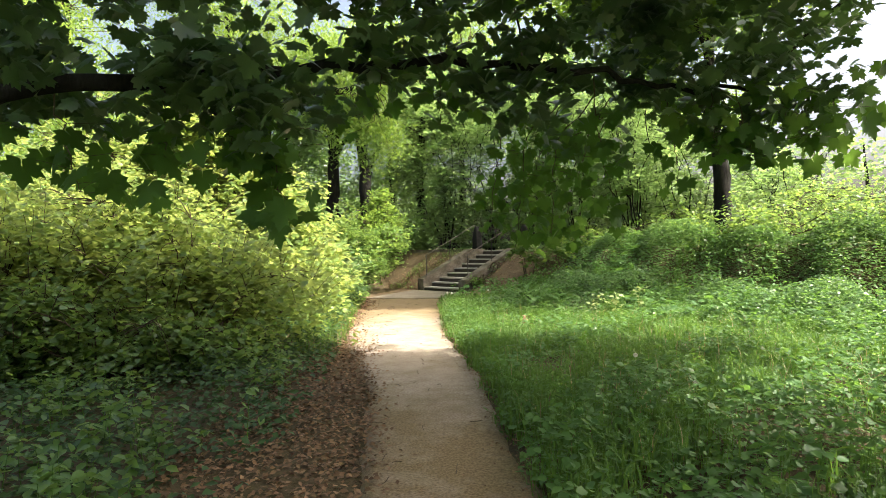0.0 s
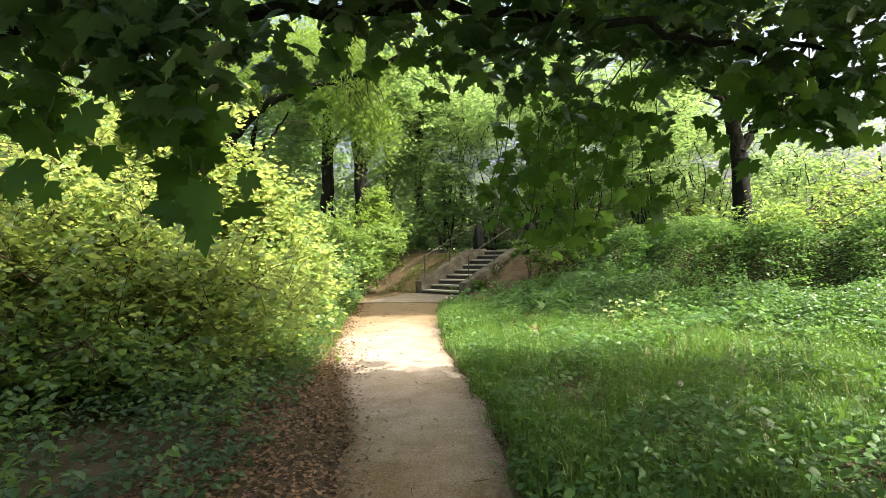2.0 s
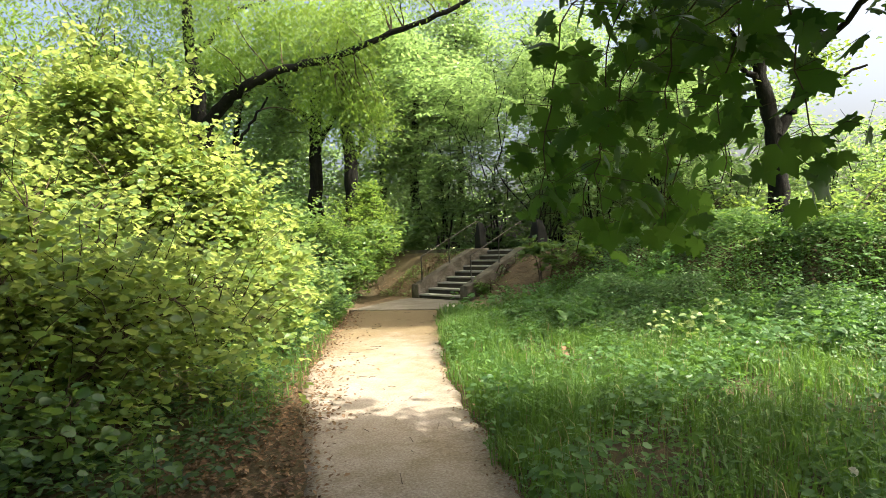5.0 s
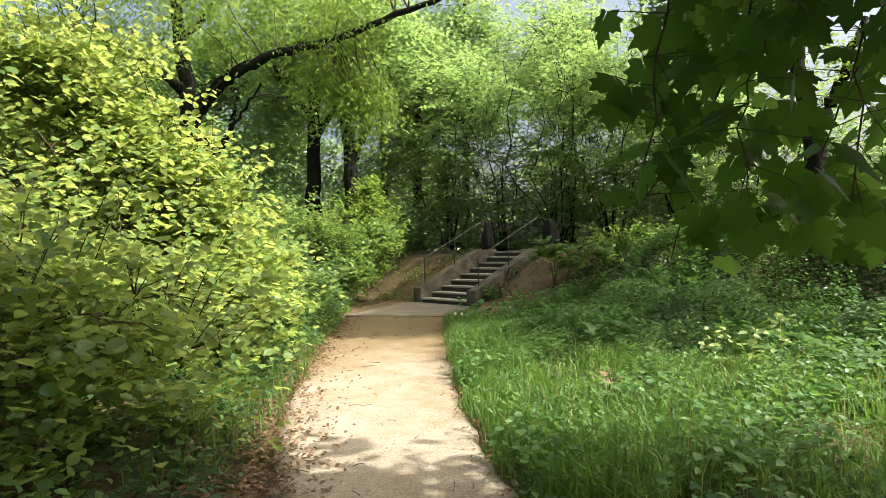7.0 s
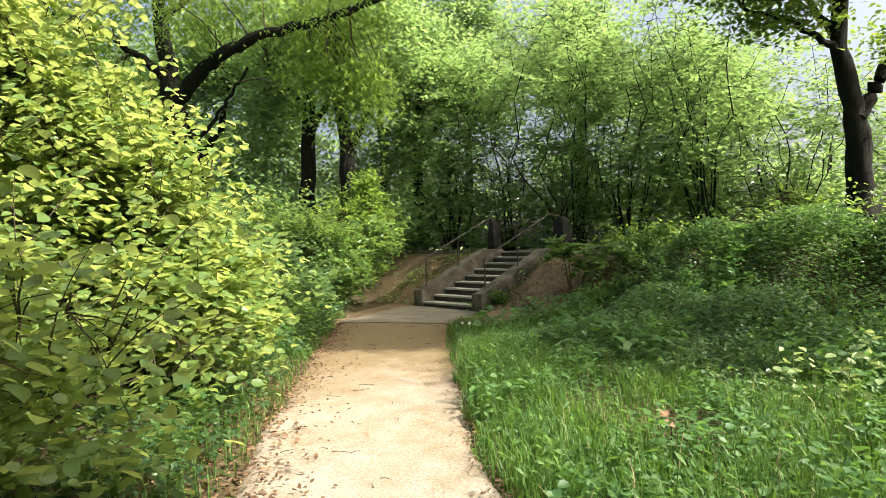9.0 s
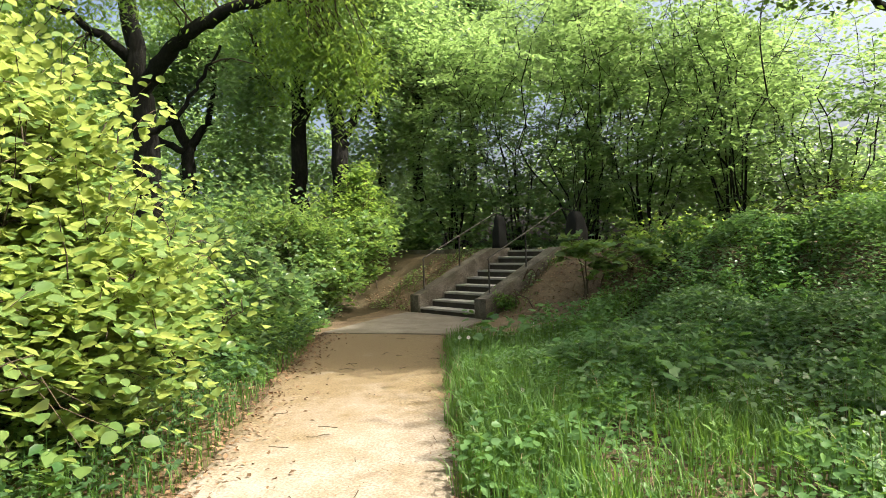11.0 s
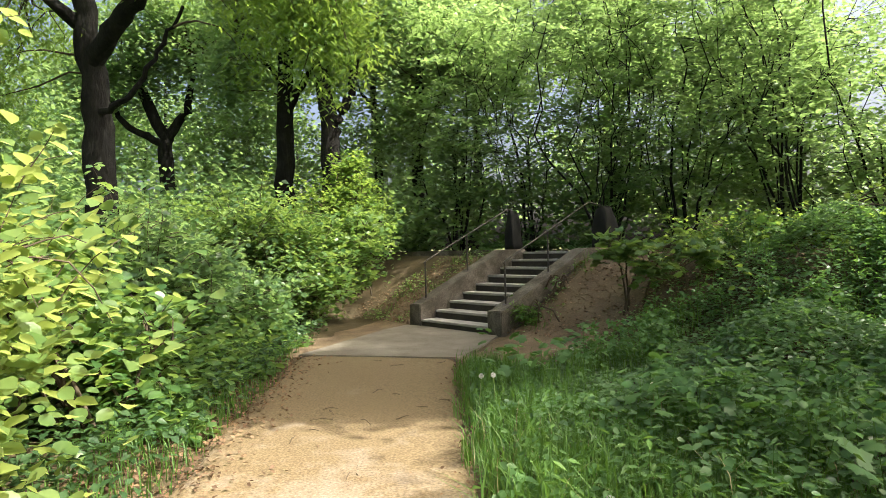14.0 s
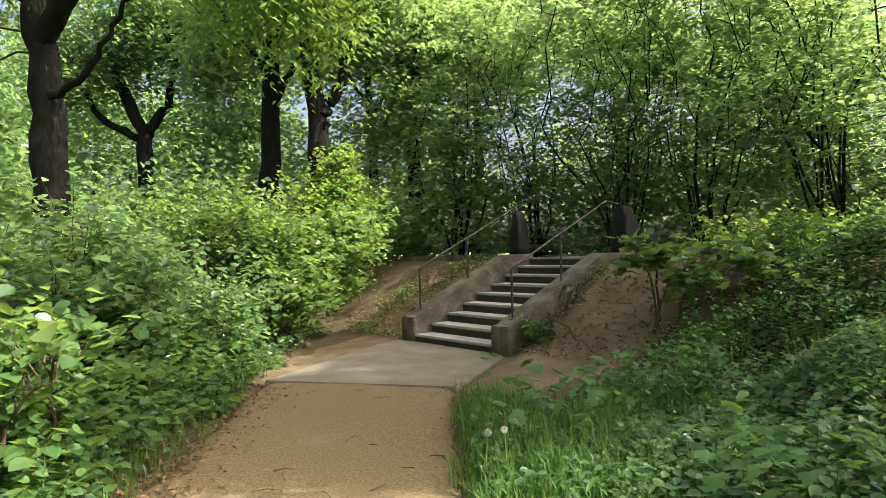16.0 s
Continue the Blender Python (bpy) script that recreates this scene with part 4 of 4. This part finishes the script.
hang([(3.0, -6.7, 3.3), (3.1, -6.6, 2.8), (3.2, -6.5, 2.4)], 14, 0.18, 8, 0.95)
hang([(3.8, -6.6, 3.3), (3.9, -6.6, 2.8), (4.0, -6.6, 2.5)], 16, 0.2, 9, 1.05)
hang([(4.5, -6.5, 3.3), (4.6, -6.5, 2.9), (4.7, -6.5, 2.5)], 14, 0.2, 10, 1.05)
hang([(3.5, -6.7, 3.3), (3.5, -6.7, 3.0), (3.55, -6.7, 2.6)], 22, 0.22, 16, 1.1)
hang([(4.3, -6.5, 3.4), (4.3, -6.6, 3.1), (4.3, -6.6, 2.75)], 26, 0.26, 17, 1.15)
hang([(4.9, -6.4, 3.4), (4.9, -6.5, 3.1), (4.9, -6.5, 2.8)], 22, 0.26, 18, 1.15)
hang([(2.0, -6.0, 3.3), (1.8, -5.5, 2.7), (1.6, -5.3, 2.1), (1.5, -5.26, 1.6)], 48, 0.18, 11, 0.9)
hang([(2.6, -6.0, 3.2), (2.35, -5.5, 2.7), (2.2, -5.3, 2.1), (2.1, -5.26, 1.75)], 54, 0.22, 12, 0.9)
hang([(2.6, -6.0, 3.2), (2.0, -5.5, 2.9), (1.75, -5.3, 2.55)], 36, 0.22, 13, 0.9)
hang([(1.9, -6.4, 3.35), (1.3, -6.1, 3.0), (1.2, -6.05, 2.4), (1.15, -6.05, 1.85)], 36, 0.14, 19, 0.8)
hang([(2.1, -6.4, 3.35), (1.6, -6.1, 3.0), (1.52, -6.05, 2.4), (1.5, -6.05, 1.95)], 28, 0.17, 20, 0.8)
hang([(2.3, -6.4, 3.3), (1.95, -6.1, 2.9), (1.88, -6.05, 2.3), (1.85, -6.05, 1.8)], 26, 0.18, 21, 0.8)
hang([(2.5, -6.4, 3.3), (2.3, -6.1, 2.9), (2.2, -6.05, 2.4), (2.2, -6.05, 2.0)], 18, 0.2, 22, 0.75)
hang([(0.1, -7.6, 3.4), (0.05, -7.6, 3.1), (0.0, -7.6, 2.85)], 9, 0.16, 14, 0.9)
hang([(0.6, -7.4, 3.5), (0.6, -7.2, 3.2), (0.6, -7.1, 2.9)], 9, 0.16, 15, 0.85)

# ---- far woods ----
wood_blobs, trunks = [], []
for a in np.arange(0, 360, 6):
    for ring, r in enumerate((30, 38)):
        aa = radians(a + rng.uniform(-3, 3))
        rr = r + rng.uniform(-2.5, 2.5)
        x, y = math.sin(aa) * rr, 4 + math.cos(aa) * rr
        open_side = 48 < a < 130
        h = (4.0 if open_side else 6.5 if a <= 48 or a >= 348 else 11.5) * rng.uniform(0.8, 1.25)
        front = a <= 48 or a >= 348      # a pale field shows between the trees there
        if ring == 0 and (open_side or front):
            continue
        z0 = 1.5 if y > 6 - x else 0
        trunks.append((bend((x, y, z0 - 0.1), (x + rng.normal(0, 0.4), y, z0 + h * 0.85), 0, 0.06, 7), 0.22, 0.06))
        wood_blobs.append((x, y, z0 + h * 0.62, 2.9, 2.9, h * 0.40))
        if not open_side and not front:
            wood_blobs.append((x + rng.normal(0, 1), y, z0 + 2.0, 2.6, 2.4, 1.9))
woods = thing("far_woods", (0, 34, 1.5), "distant green woodland around the clearing", "woods", "", "stuff")
tube_part("trunks", trunks, M_bark_shade, woods, (0, 34, 1.5), "", 7, "stuff")
C, _ = clumped(wood_blobs, 4000, 28, 0.7, 0.5, 0.4)
child("foliage", leaf_mesh("foliage", C, 0.40, SPRAY, (0, 34, 1.5), tilt=0.7, droop=0.3), M_wood, woods, "", False, "stuff")
mid_blobs = [(-9, 17, 2.2, 2.4, 2, 1.6), (-13, 15, 2.6, 3, 2.4, 2.2), (-1.2, 18.2, 2.6, 1.5, 1.2, 1.2), (-7.5, 21, 3.0, 2.6, 2, 2.0), (-15, 8, 3, 3, 3, 2.6), (-12, 2, 2.8, 2.6, 3, 2.4), (-3.6, 22, 4, 2.4, 1.8, 2.6), (8, 18, 3.6, 2.4, 1.8, 2.4), (1, 18.2, 1.9, 2.2, 0.7, 0.5), (4.6, 18.8, 1.9, 2.2, 0.7, 0.5), (8, 17, 1.9, 2.2, 0.7, 0.5), (-2, 17.6, 1.9, 1.6, 0.7, 0.6),
              (-13, -6, 3, 3, 4, 3), (-15, 20, 5, 3.5, 3, 4), (-10, 27, 6, 4, 3, 4.5), (-2, 27, 6, 4, 3, 4.5), (-8, 24, 9, 3.5, 2.5, 3.5), (-14, 13, 6, 2.5, 2.5, 3), (-17, 26, 8, 4, 3, 5), (-5, 27, 12, 4, 2.5, 3.5), (-6.5, 16, 3.2, 1.6, 1.2, 1.4), (-10, 14, 3.5, 2, 1.6, 1.8), (-11.5, 9, 3, 2, 2, 2), (1.4, 16.0, 2.7, 1.5, 0.8, 1.3), (3.6, 15.6, 2.6, 1.5, 0.8, 1.2), (6.2, 14.6, 2.6, 1.6, 0.9, 1.2), (8.8, 13.2, 2.5, 1.6, 0.9, 1.1), (-0.9, 16.4, 2.5, 1.2, 0.8, 1.0), (5.0, 19.5, 3.6, 3.0, 1.2, 2.2), (10, 17, 3.4, 3, 1.4, 2.2), (12.5, 13.5, 2.8, 2, 1.4, 1.4), (0.5, 19.8, 3.2, 1.8, 1.0, 1.8)]
C, _ = clumped(mid_blobs, 3500, 30, 0.5, 0.5, 0.4)
under = thing("undergrowth", (-6, 17, 1.0), "dense green undergrowth between the woodland trees", "undergrowth", "", "stuff")
child("foliage", leaf_mesh("foliage", C, 0.22, SPRAY, (-6, 17, 1.0), tilt=0.6, droop=0.3), M_wood, under, "", False, "stuff")


# ---- ground plants ----
def scatter(n, x0, x1, y0, y1, keep):
    P = np.column_stack([rng.uniform(x0, x1, n), rng.uniform(y0, y1, n)])
    return P[keep(P[:, 0], P[:, 1])]


def bank_s(x, y):
    return (x - FOOT.x) * UP_WAY.x + (y - FOOT.y) * UP_WAY.y


def on_bare(x, y):
    """Ground trodden bare beside the steps."""
    side = (x - FOOT.x) * ACROSS.x + (y - FOOT.y) * ACROSS.y
    s = bank_s(x, y)
    return ((side > -1.5) & (side < 5.35 - 0.3 * np.sin(s * 3.0)) & (s > -2.0) & (s < 4.4)) | ((y > 6.6) & (x < 1.0) & (x > -2.3))


def grass_mesh(name, P, height, width):
    n = len(P)
    z = ground_z(P[:, 0], P[:, 1])
    h = height * rng.uniform(0.45, 1.25, n)
    a = rng.uniform(0, 2 * np.pi, n)
    lean = rng.uniform(0.1, 0.75, n) * h
    d = np.column_stack([np.cos(a), np.sin(a)])
    s = np.column_stack([-d[:, 1], d[:, 0]]) * (width * rng.uniform(0.6, 1.3, n))[:, None]
    V = np.zeros((n, 5, 3))
    V[:, 0, :2], V[:, 1, :2] = P - s, P + s
    V[:, 2, :2], V[:, 3, :2] = P + d * lean[:, None] * 0.3 + s * 0.8, P + d * lean[:, None] * 0.3 - s * 0.8
    V[:, 4, :2] = P + d * lean[:, None]
    V[:, :2, 2] = (z - 0.02)[:, None]
    V[:, 2:4, 2] = (z + h * 0.6)[:, None]
    V[:, 4, 2] = z + h * 0.92 - lean * 0.15
    k = np.arange(n)[:, None] * 5
    return mesh_from(name, V.reshape(-1, 3), [k + np.array([[0, 1, 2, 3]]), k + np.array([[3, 2, 4]])])


def patchy(x, y, s=1.0, k=0.0):
    return np.sin(x * 1.7 * s + 1.3 + k) * np.cos(y * 1.3 * s + 0.4 * x + k) + 0.5 * np.sin(3.1 * x * s - 2.3 * y * s + k)


lawn = lambda x, y: (x > right_edge(y) - 0.05 + 0.22 * rng.uniform(size=len(x)) ** 2 + 0.06 * np.sin(y * 4.3)) & (bank_s(x, y) < 0.4) & ~on_bare(x, y)
P = scatter(210000, 0.2, 9, -13.5, 8, lambda x, y: lawn(x, y) & (patchy(x, y) + rng.normal(0, 0.5, len(x)) > -0.1 - 0.7 * (x - right_edge(y) < 0.7) + 0.55 * (y < -6.3)) & (bank_s(x, y) < -2.2 + 0.8 * rng.normal(size=len(x))))
grass = child("grass", grass_mesh("grass", P, 0.30, 0.0055), M_grass, None, "tall green meadow grass along the path", False, "stuff")
grass["category"] = "grass"
P = scatter(9000, 0.1, 2.2, -4.5, 5.2, lambda x, y: lawn(x, y) & (x < right_edge(y) + 0.9) & (patchy(x, y, 0.8, 2) > 0.1))
tall = child("grass", grass_mesh("grass", P, 0.48, 0.006), M_grass, None, "taller bright grass tufts at the path edge", False, "stuff")
tall["category"] = "grass"
P = scatter(1500, 0.3, 6, -9, 3, lambda x, y: lawn(x, y))
straw = child("dry_grass", grass_mesh("dry_grass", P, 0.42, 0.003), M_straw, None, "dry pale grass stalks among green grass", False, "stuff")
straw["category"] = "grass"


def herbs(name, label, P, heights, size, leaf, template=OVAL, tilt=0.4):
    z = ground_z(P[:, 0], P[:, 1]) + heights
    ob = child(name, leaf_mesh(name, np.column_stack([P, z]), size, template, tilt=tilt, droop=0.2), leaf, None, label, False, "stuff")
    ob["category"] = "ground cover"


P = scatter(75000, 0.4, 9, -13.5, 5, lambda x, y: lawn(x, y) & (patchy(x, y, 1.0, 3.0) + rng.normal(0, 0.4, len(x)) > -0.1 - 0.9 * (y < -6.5)))
herbs("meadow_herbs", "low broad-leaved herbs growing among the grass", P, rng.uniform(0.05, 0.30, len(P)) * (0.7 + 0.5 * (patchy(P[:, 0], P[:, 1], 0.9, 5.0) > 0)), 0.075, M_herb)
P = scatter(34000, 0.4, 6.5, -11, 5, lambda x, y: lawn(x, y))
herbs("clover_cover", "low clover filling the gaps in the meadow", P, rng.uniform(0.015, 0.10, len(P)), 0.06, M_herb, SPRAY)
P = scatter(330000, 0.4, 15, -9, 17.5, lambda x, y: (x > right_edge(y) + 0.15) & (bank_s(x, y) > -3.4 + 0.7 * rng.normal(size=len(x))) & (bank_s(x, y) < 9.0) & ~on_bare(x, y))
hb = (0.12 + 0.25 * np.clip(patchy(P[:, 0], P[:, 1], 0.7, 1) + 0.6, 0, 1.4) * np.clip((bank_s(P[:, 0], P[:, 1]) + 4) / 3, 0.2, 1)) * rng.uniform(0.35, 1.0, len(P)) ** 0.6 * 1.3
track = (P[:, 0] - FOOT.x) * ACROSS.x + (P[:, 1] - FOOT.y) * ACROSS.y
hb *= np.clip((track - 4.8) / 2.2, 0.35, 1)
herbs("bramble_cover", "dense bramble and nettle cover on the shaded bank", P, hb * 1.5, 0.074, M_bramble)
P = scatter(90000, -11, -0.3, -13.5, 11, lambda x, y: (x < left_edge(y) - 0.05 - 0.3 * rng.uniform(size=len(x)) ** 2) & ~on_bare(x, y) & ((y > -4) | (patchy(x, y, 1.6, 0.3) + rng.normal(0, 0.35, len(x)) > -0.55)))
herbs("ivy_cover", "low leafy cover under the bushes", P, rng.uniform(0.02, 0.22, len(P)) * (1 + 0.5 * (P[:, 1] > 2) + 0.9 * np.clip(patchy(P[:, 0], P[:, 1], 1.1, 0.7), 0, 1)), 0.085, M_ivy, SPRAY)
P = scatter(5500, -3.4, -1.3, -4, 8, lambda x, y: (x < left_edge(y) + 0.05) & (x > left_edge(y) - 0.9) & ~on_bare(x, y))
verge = child("grass", grass_mesh("grass", P, 0.26, 0.005), M_grass, None, "grass fringe under the bushes at the path", False, "stuff")
verge["category"] = "grass"
P = scatter(3800, -4.0, -1.6, 3.0, 9.0, lambda x, y: (x < left_edge(y) - 0.22 + 0.22 * patchy(x, y, 1.7, 0.5)) & (x > left_edge(y) - 1.6) & ~on_bare(x, y))
herbs("verge_plants", "broad-leaved plants crowding the path edge", P, rng.uniform(0.1, 0.75, len(P)) * np.clip((left_edge(P[:, 1]) - P[:, 0]) / 1.0, 0.25, 1), 0.12, M_bush, ROUND)

P = scatter(26000, 0.5, 9, -6, 9, lambda x, y: (x > right_edge(y) + 0.1) & (bank_s(x, y) > -4.0) & (bank_s(x, y) < 2.5) & ~on_bare(x, y) & (patchy(x, y, 1.4, 4.0) > 0.35))
tufts = child("grass", grass_mesh("grass", P, 0.45, 0.005), M_grass, None, "grass tufts among the brambles on the bank", False, "stuff")
tufts["category"] = "grass"
P = scatter(5200, 0.5, 9, -6, 9, lambda x, y: (x > right_edge(y) + 0.3) & (bank_s(x, y) > -4.2) & (bank_s(x, y) < 3.0) & ~on_bare(x, y) & (patchy(x, y, 0.9, 2.4) > 0.2))
herbs("maple_seedlings", "young maple seedlings among the brambles", P[:900], rng.uniform(0.25, 0.55, len(P[:900])), 0.14, M_herb, MAPLE)

def stalks(name, label, P, low, high, leaves, size, leaf, template):
    """Upright plants with leaves up their stems."""
    h = rng.uniform(low, high, len(P))
    z = ground_z(P[:, 0], P[:, 1])
    lean = rng.normal(0, 0.12, (len(P), 2)) * h[:, None]
    ob = thing(name, (float(P[:, 0].mean()), float(P[:, 1].mean()), 0.0), label, "ground cover", "", "stuff")
    o = np.array(ob.matrix_world.translation)
    tips = np.column_stack([P + lean, z + h])
    feet = np.column_stack([P, z - 0.03])
    tube_part("stems", [(np.linspace(a, b, 3), 0.005, 0.002) for a, b in zip(feet, tips)], M_grass, ob, o, "", 4, "stuff")
    k = np.repeat(np.arange(len(P)), leaves)
    t = rng.uniform(0.25, 1.05, len(k)) ** 0.7
    C = feet[k] + (tips - feet)[k] * t[:, None] + rng.normal(0, 1, (len(k), 3)) * [0.055, 0.055, 0.01]
    child("foliage", leaf_mesh("foliage", C - o, size, template, tilt=0.4, droop=0.35), leaf, ob, "", False, "stuff")


P = scatter(5200, 0.5, 12, -6, 11, lambda x, y: (x > right_edge(y) + 1.3) & (bank_s(x, y) > -3.8) & (bank_s(x, y) < 3.4) & ~on_bare(x, y) & (patchy(x, y, 1.2, 1.9) > 0.0))
stalks("nettles", "tall nettles standing above the brambles on the bank", P[:1300], 0.3, 0.7, 18, 0.08, M_herb, OVAL)
P = scatter(2600, 0.6, 7, -12, 3, lambda x, y: lawn(x, y) & (patchy(x, y, 1.1, 4.2) > 0.1))
stalks("meadow_plants", "leafy upright plants among the meadow grass", P[:650], 0.25, 0.55, 11, 0.085, M_grass, LANCE)
P = scatter(3000, -6, -0.4, -12, 7, lambda x, y: (x < left_edge(y) - 0.35) & ~on_bare(x, y) & (patchy(x, y, 1.3, 0.9) > 0.2))
stalks("shade_plants", "leafy plants growing in the shade under the bushes", P[:600], 0.2, 0.55, 12, 0.085, M_bush, OVAL)

side_of = lambda x, y: (x - FOOT.x) * ACROSS.x + (y - FOOT.y) * ACROSS.y
slope = lambda x, y: (bank_s(x, y) > 0.0) & (bank_s(x, y) < 2.9) & (((side_of(x, y) > 2.5) & (side_of(x, y) < 3.1 + 0.3 * patchy(x, y, 2.0))) | ((side_of(x, y) < -0.6 + 0.3 * patchy(x, y, 2.0)) & (side_of(x, y) > -2.4)) | ((side_of(x, y) > 4.5) & (side_of(x, y) < 5.6)))
P = scatter(26000, -4, 6, 7, 14, lambda x, y: slope(x, y) & (patchy(x, y, 2.3, 0.8) + rng.normal(0, 0.5, len(x)) > 0.15))
herbs("slope_plants", "scattered low plants on the bare bank by the steps", P, rng.uniform(0.02, 0.16, len(P)), 0.06, M_bush)
P = scatter(9000, -4, 6, 7, 14, lambda x, y: slope(x, y) & (patchy(x, y, 1.7, 2.8) > 0.1))
slope_grass = child("grass", grass_mesh("grass", P, 0.2, 0.004), M_grass, None, "thin grass on the bare bank by the steps", False, "stuff")
slope_grass["category"] = "grass"

# Dead leaves at the path's edge.
P = scatter(70000, -2.6, 1.4, -14, 7.5, lambda x, y: (x < sand_edge(y) + np.abs(rng.normal(0, np.where(y < -4, 0.16, 0.3), len(x)))) & (x > left_edge(y) - 0.85) & (rng.uniform(size=len(x)) < np.where(y < -2.5, 0.9, 0.6)))
Z = np.where(P[:, 0] > sand_edge(P[:, 1]), 0.03, ground_z(P[:, 0], P[:, 1]) + 0.02)
litter = child("leaf_litter", leaf_mesh("leaf_litter", np.column_stack([P, Z + rng.uniform(0, 0.02, len(P))]), 0.052, SPRAY, tilt=0.35), M_litter, None, "brown dead leaves along the path edge", False, "stuff")
litter["category"] = "leaf litter"
P = scatter(26000, -0.2, 2.4, -14, 7.2, lambda x, y: np.abs(x - right_edge(y) + 0.02) < 0.10 * np.abs(rng.normal(size=len(x))))
edge = child("leaf_litter", leaf_mesh("leaf_litter", np.column_stack([P, np.full(len(P), 0.022) + rng.uniform(0, 0.02, len(P))]), 0.038, SPRAY, tilt=0.35), M_litter, None, "brown leaf bits along the grass edge of the path", False, "stuff")
edge["category"] = "leaf litter"
P = scatter(16000, -2.6, 1.6, -14, 7.2, lambda x, y: (x > left_edge(y)) & (x < right_edge(y) + 0.1))
edge_near = np.minimum(P[:, 0] - sand_edge(P[:, 1]), right_edge(P[:, 1]) - P[:, 0])
P = P[(patchy(P[:, 0], P[:, 1], 1.9, 1.1) + 0.5 * patchy(P[:, 0], P[:, 1], 5.0, 0.4) + rng.normal(0, 0.3, len(P)) > 0.55 + np.clip(edge_near, 0, 0.8))]
specks = child("leaf_litter", leaf_mesh("leaf_litter", np.column_stack([P, np.full(len(P), 0.042)]), 0.03, LANCE, tilt=0.2), M_litter, None, "small bits of dead leaf on the sand", False, "stuff")
specks["category"] = "leaf litter"
P = scatter(16000, -4, 6, 7.5, 14, lambda x, y: on_bare(x, y) & (bank_s(x, y) > 0) & (bank_s(x, y) < 2.9) & (np.abs((x - FOOT.x) * ACROSS.x + (y - FOOT.y) * ACROSS.y - 1.03) > 1.5))
slope_litter = child("leaf_litter", leaf_mesh("leaf_litter", np.column_stack([P, ground_z(P[:, 0], P[:, 1]) + 0.035]), 0.05, OVAL, tilt=0.35), M_litter, None, "dead leaves lying on the bare bank", False, "stuff")
slope_litter["category"] = "leaf litter"
for k in range(70):
    y = rng.uniform(-11, 7)
    x = rng.uniform(float(left_edge(y)) + 0.1, float(right_edge(y)) - 0.1)
    a, ln = rng.uniform(0, 6.28), rng.uniform(0.06, 0.22)
    st = tube_part("stick", [(bend((0, 0, 0), (math.cos(a) * ln, math.sin(a) * ln, 0), 0.004, 0.15, 5), 0.004, 0.002)], M_twig, None, (0, 0, 0), "small brown stick lying on the sandy path", 5)
    st.location = (x, y, 0.032)
    tagged(st, category="stick", group="sticks on the path")


# Dandelion clocks and single plants.
def dandelion(x, y, h):
    z = float(ground_z(x, y))
    ob = thing("dandelion", (x, y, z), "dandelion seed head on a thin pale stem", "plant", "dandelions in the grass")
    tube_part("stem", [(bend((0, 0, -0.02), (0.01, 0.015, h), 0, 0.08, 6), 0.004, 0.003)], M_pale, ob, (0, 0, 0), "", 6)
    d = rng.normal(size=(90, 3))
    d /= np.linalg.norm(d, axis=1)[:, None]
    c = np.array((0.01, 0.015, h + 0.01))
    head = tube_part("seed_head", [(np.linspace(c + q * 0.004, c + q * 0.026, 3), 0.0006, 0.0035) for q in d], M_seed, ob, (0, 0, 0), "round grey-white seed head", 4)
    child("foliage", leaf_mesh("foliage", rng.normal(0, 0.04, (7, 3)) * [1, 1, 0.2] + [0, 0, 0.05], 0.14, LANCE, tilt=0.3), M_herb, ob, "toothed green leaves")


for x, y, h in ((0.49, 3.6, 0.44), (0.61, 3.75, 0.40), (2.73, -6.33, 0.33), (2.0, 3.3, 0.3), (1.05, 0.9, 0.3), (3.0, -7.4, 0.22), (1.7, 5.6, 0.3)):
    dandelion(x, y, h)
for x, y, h, lab in ((3.85, -1.1, 0.62, "tall pale-leaved plant lit by the sun"), (3.55, -0.7, 0.55, "tall pale-leaved plant lit by the sun"), (4.5, -0.4, 0.7, "tall pale-leaved plant lit by the sun")):
    z = float(ground_z(x, y))
    ob = thing("pale_plant", (x, y, z), lab, "plant", "pale plants at the bank")
    tube_part("stem", [(bend((0, 0, -0.02), (0.03, 0.0, h), 0, 0.08, 6), 0.006, 0.003)], M_pale, ob, (0, 0, 0), "", 6)
    q = np.column_stack([rng.normal(0, 0.09, 34), rng.normal(0, 0.09, 34), rng.uniform(0.15, h + 0.05, 34)])
    child("foliage", leaf_mesh("foliage", q, 0.10, OVAL, tilt=0.5, droop=0.3), M_pale, ob, "pale green leaves")

ob = thing("dead_plant", (2.06, -1.77, float(ground_z(2.06, -1.77))), "withered brown dock leaves standing in the grass", "plant")
tube_part("stem", [(bend((0, 0, -0.02), (0.02, 0.0, 0.36), 0, 0.08, 6), 0.006, 0.003)], M_twig, ob, (0, 0, 0), "", 6)
child("foliage", leaf_mesh("foliage", np.column_stack([rng.normal(0, 0.05, 6), rng.normal(0, 0.05, 6), rng.uniform(0.2, 0.36, 6)]), 0.09, OVAL, tilt=0.5, droop=0.3), M_litter, ob, "withered brown leaves")

# Ground cover going on behind the start and out to the field.
P = scatter(70000, -18, 18, -24, 0, lambda x, y: ((y < -13.4) | (x > 8.9) | (x < -10.9)) & ((x > right_edge(y) + 0.1) | (x < left_edge(y) - 0.7)) & (bank_s(x, y) < -3.2))
herbs("meadow_herbs", "low leafy meadow cover around the path", P, rng.uniform(0.04, 0.25, len(P)), 0.13, M_herb, SPRAY)
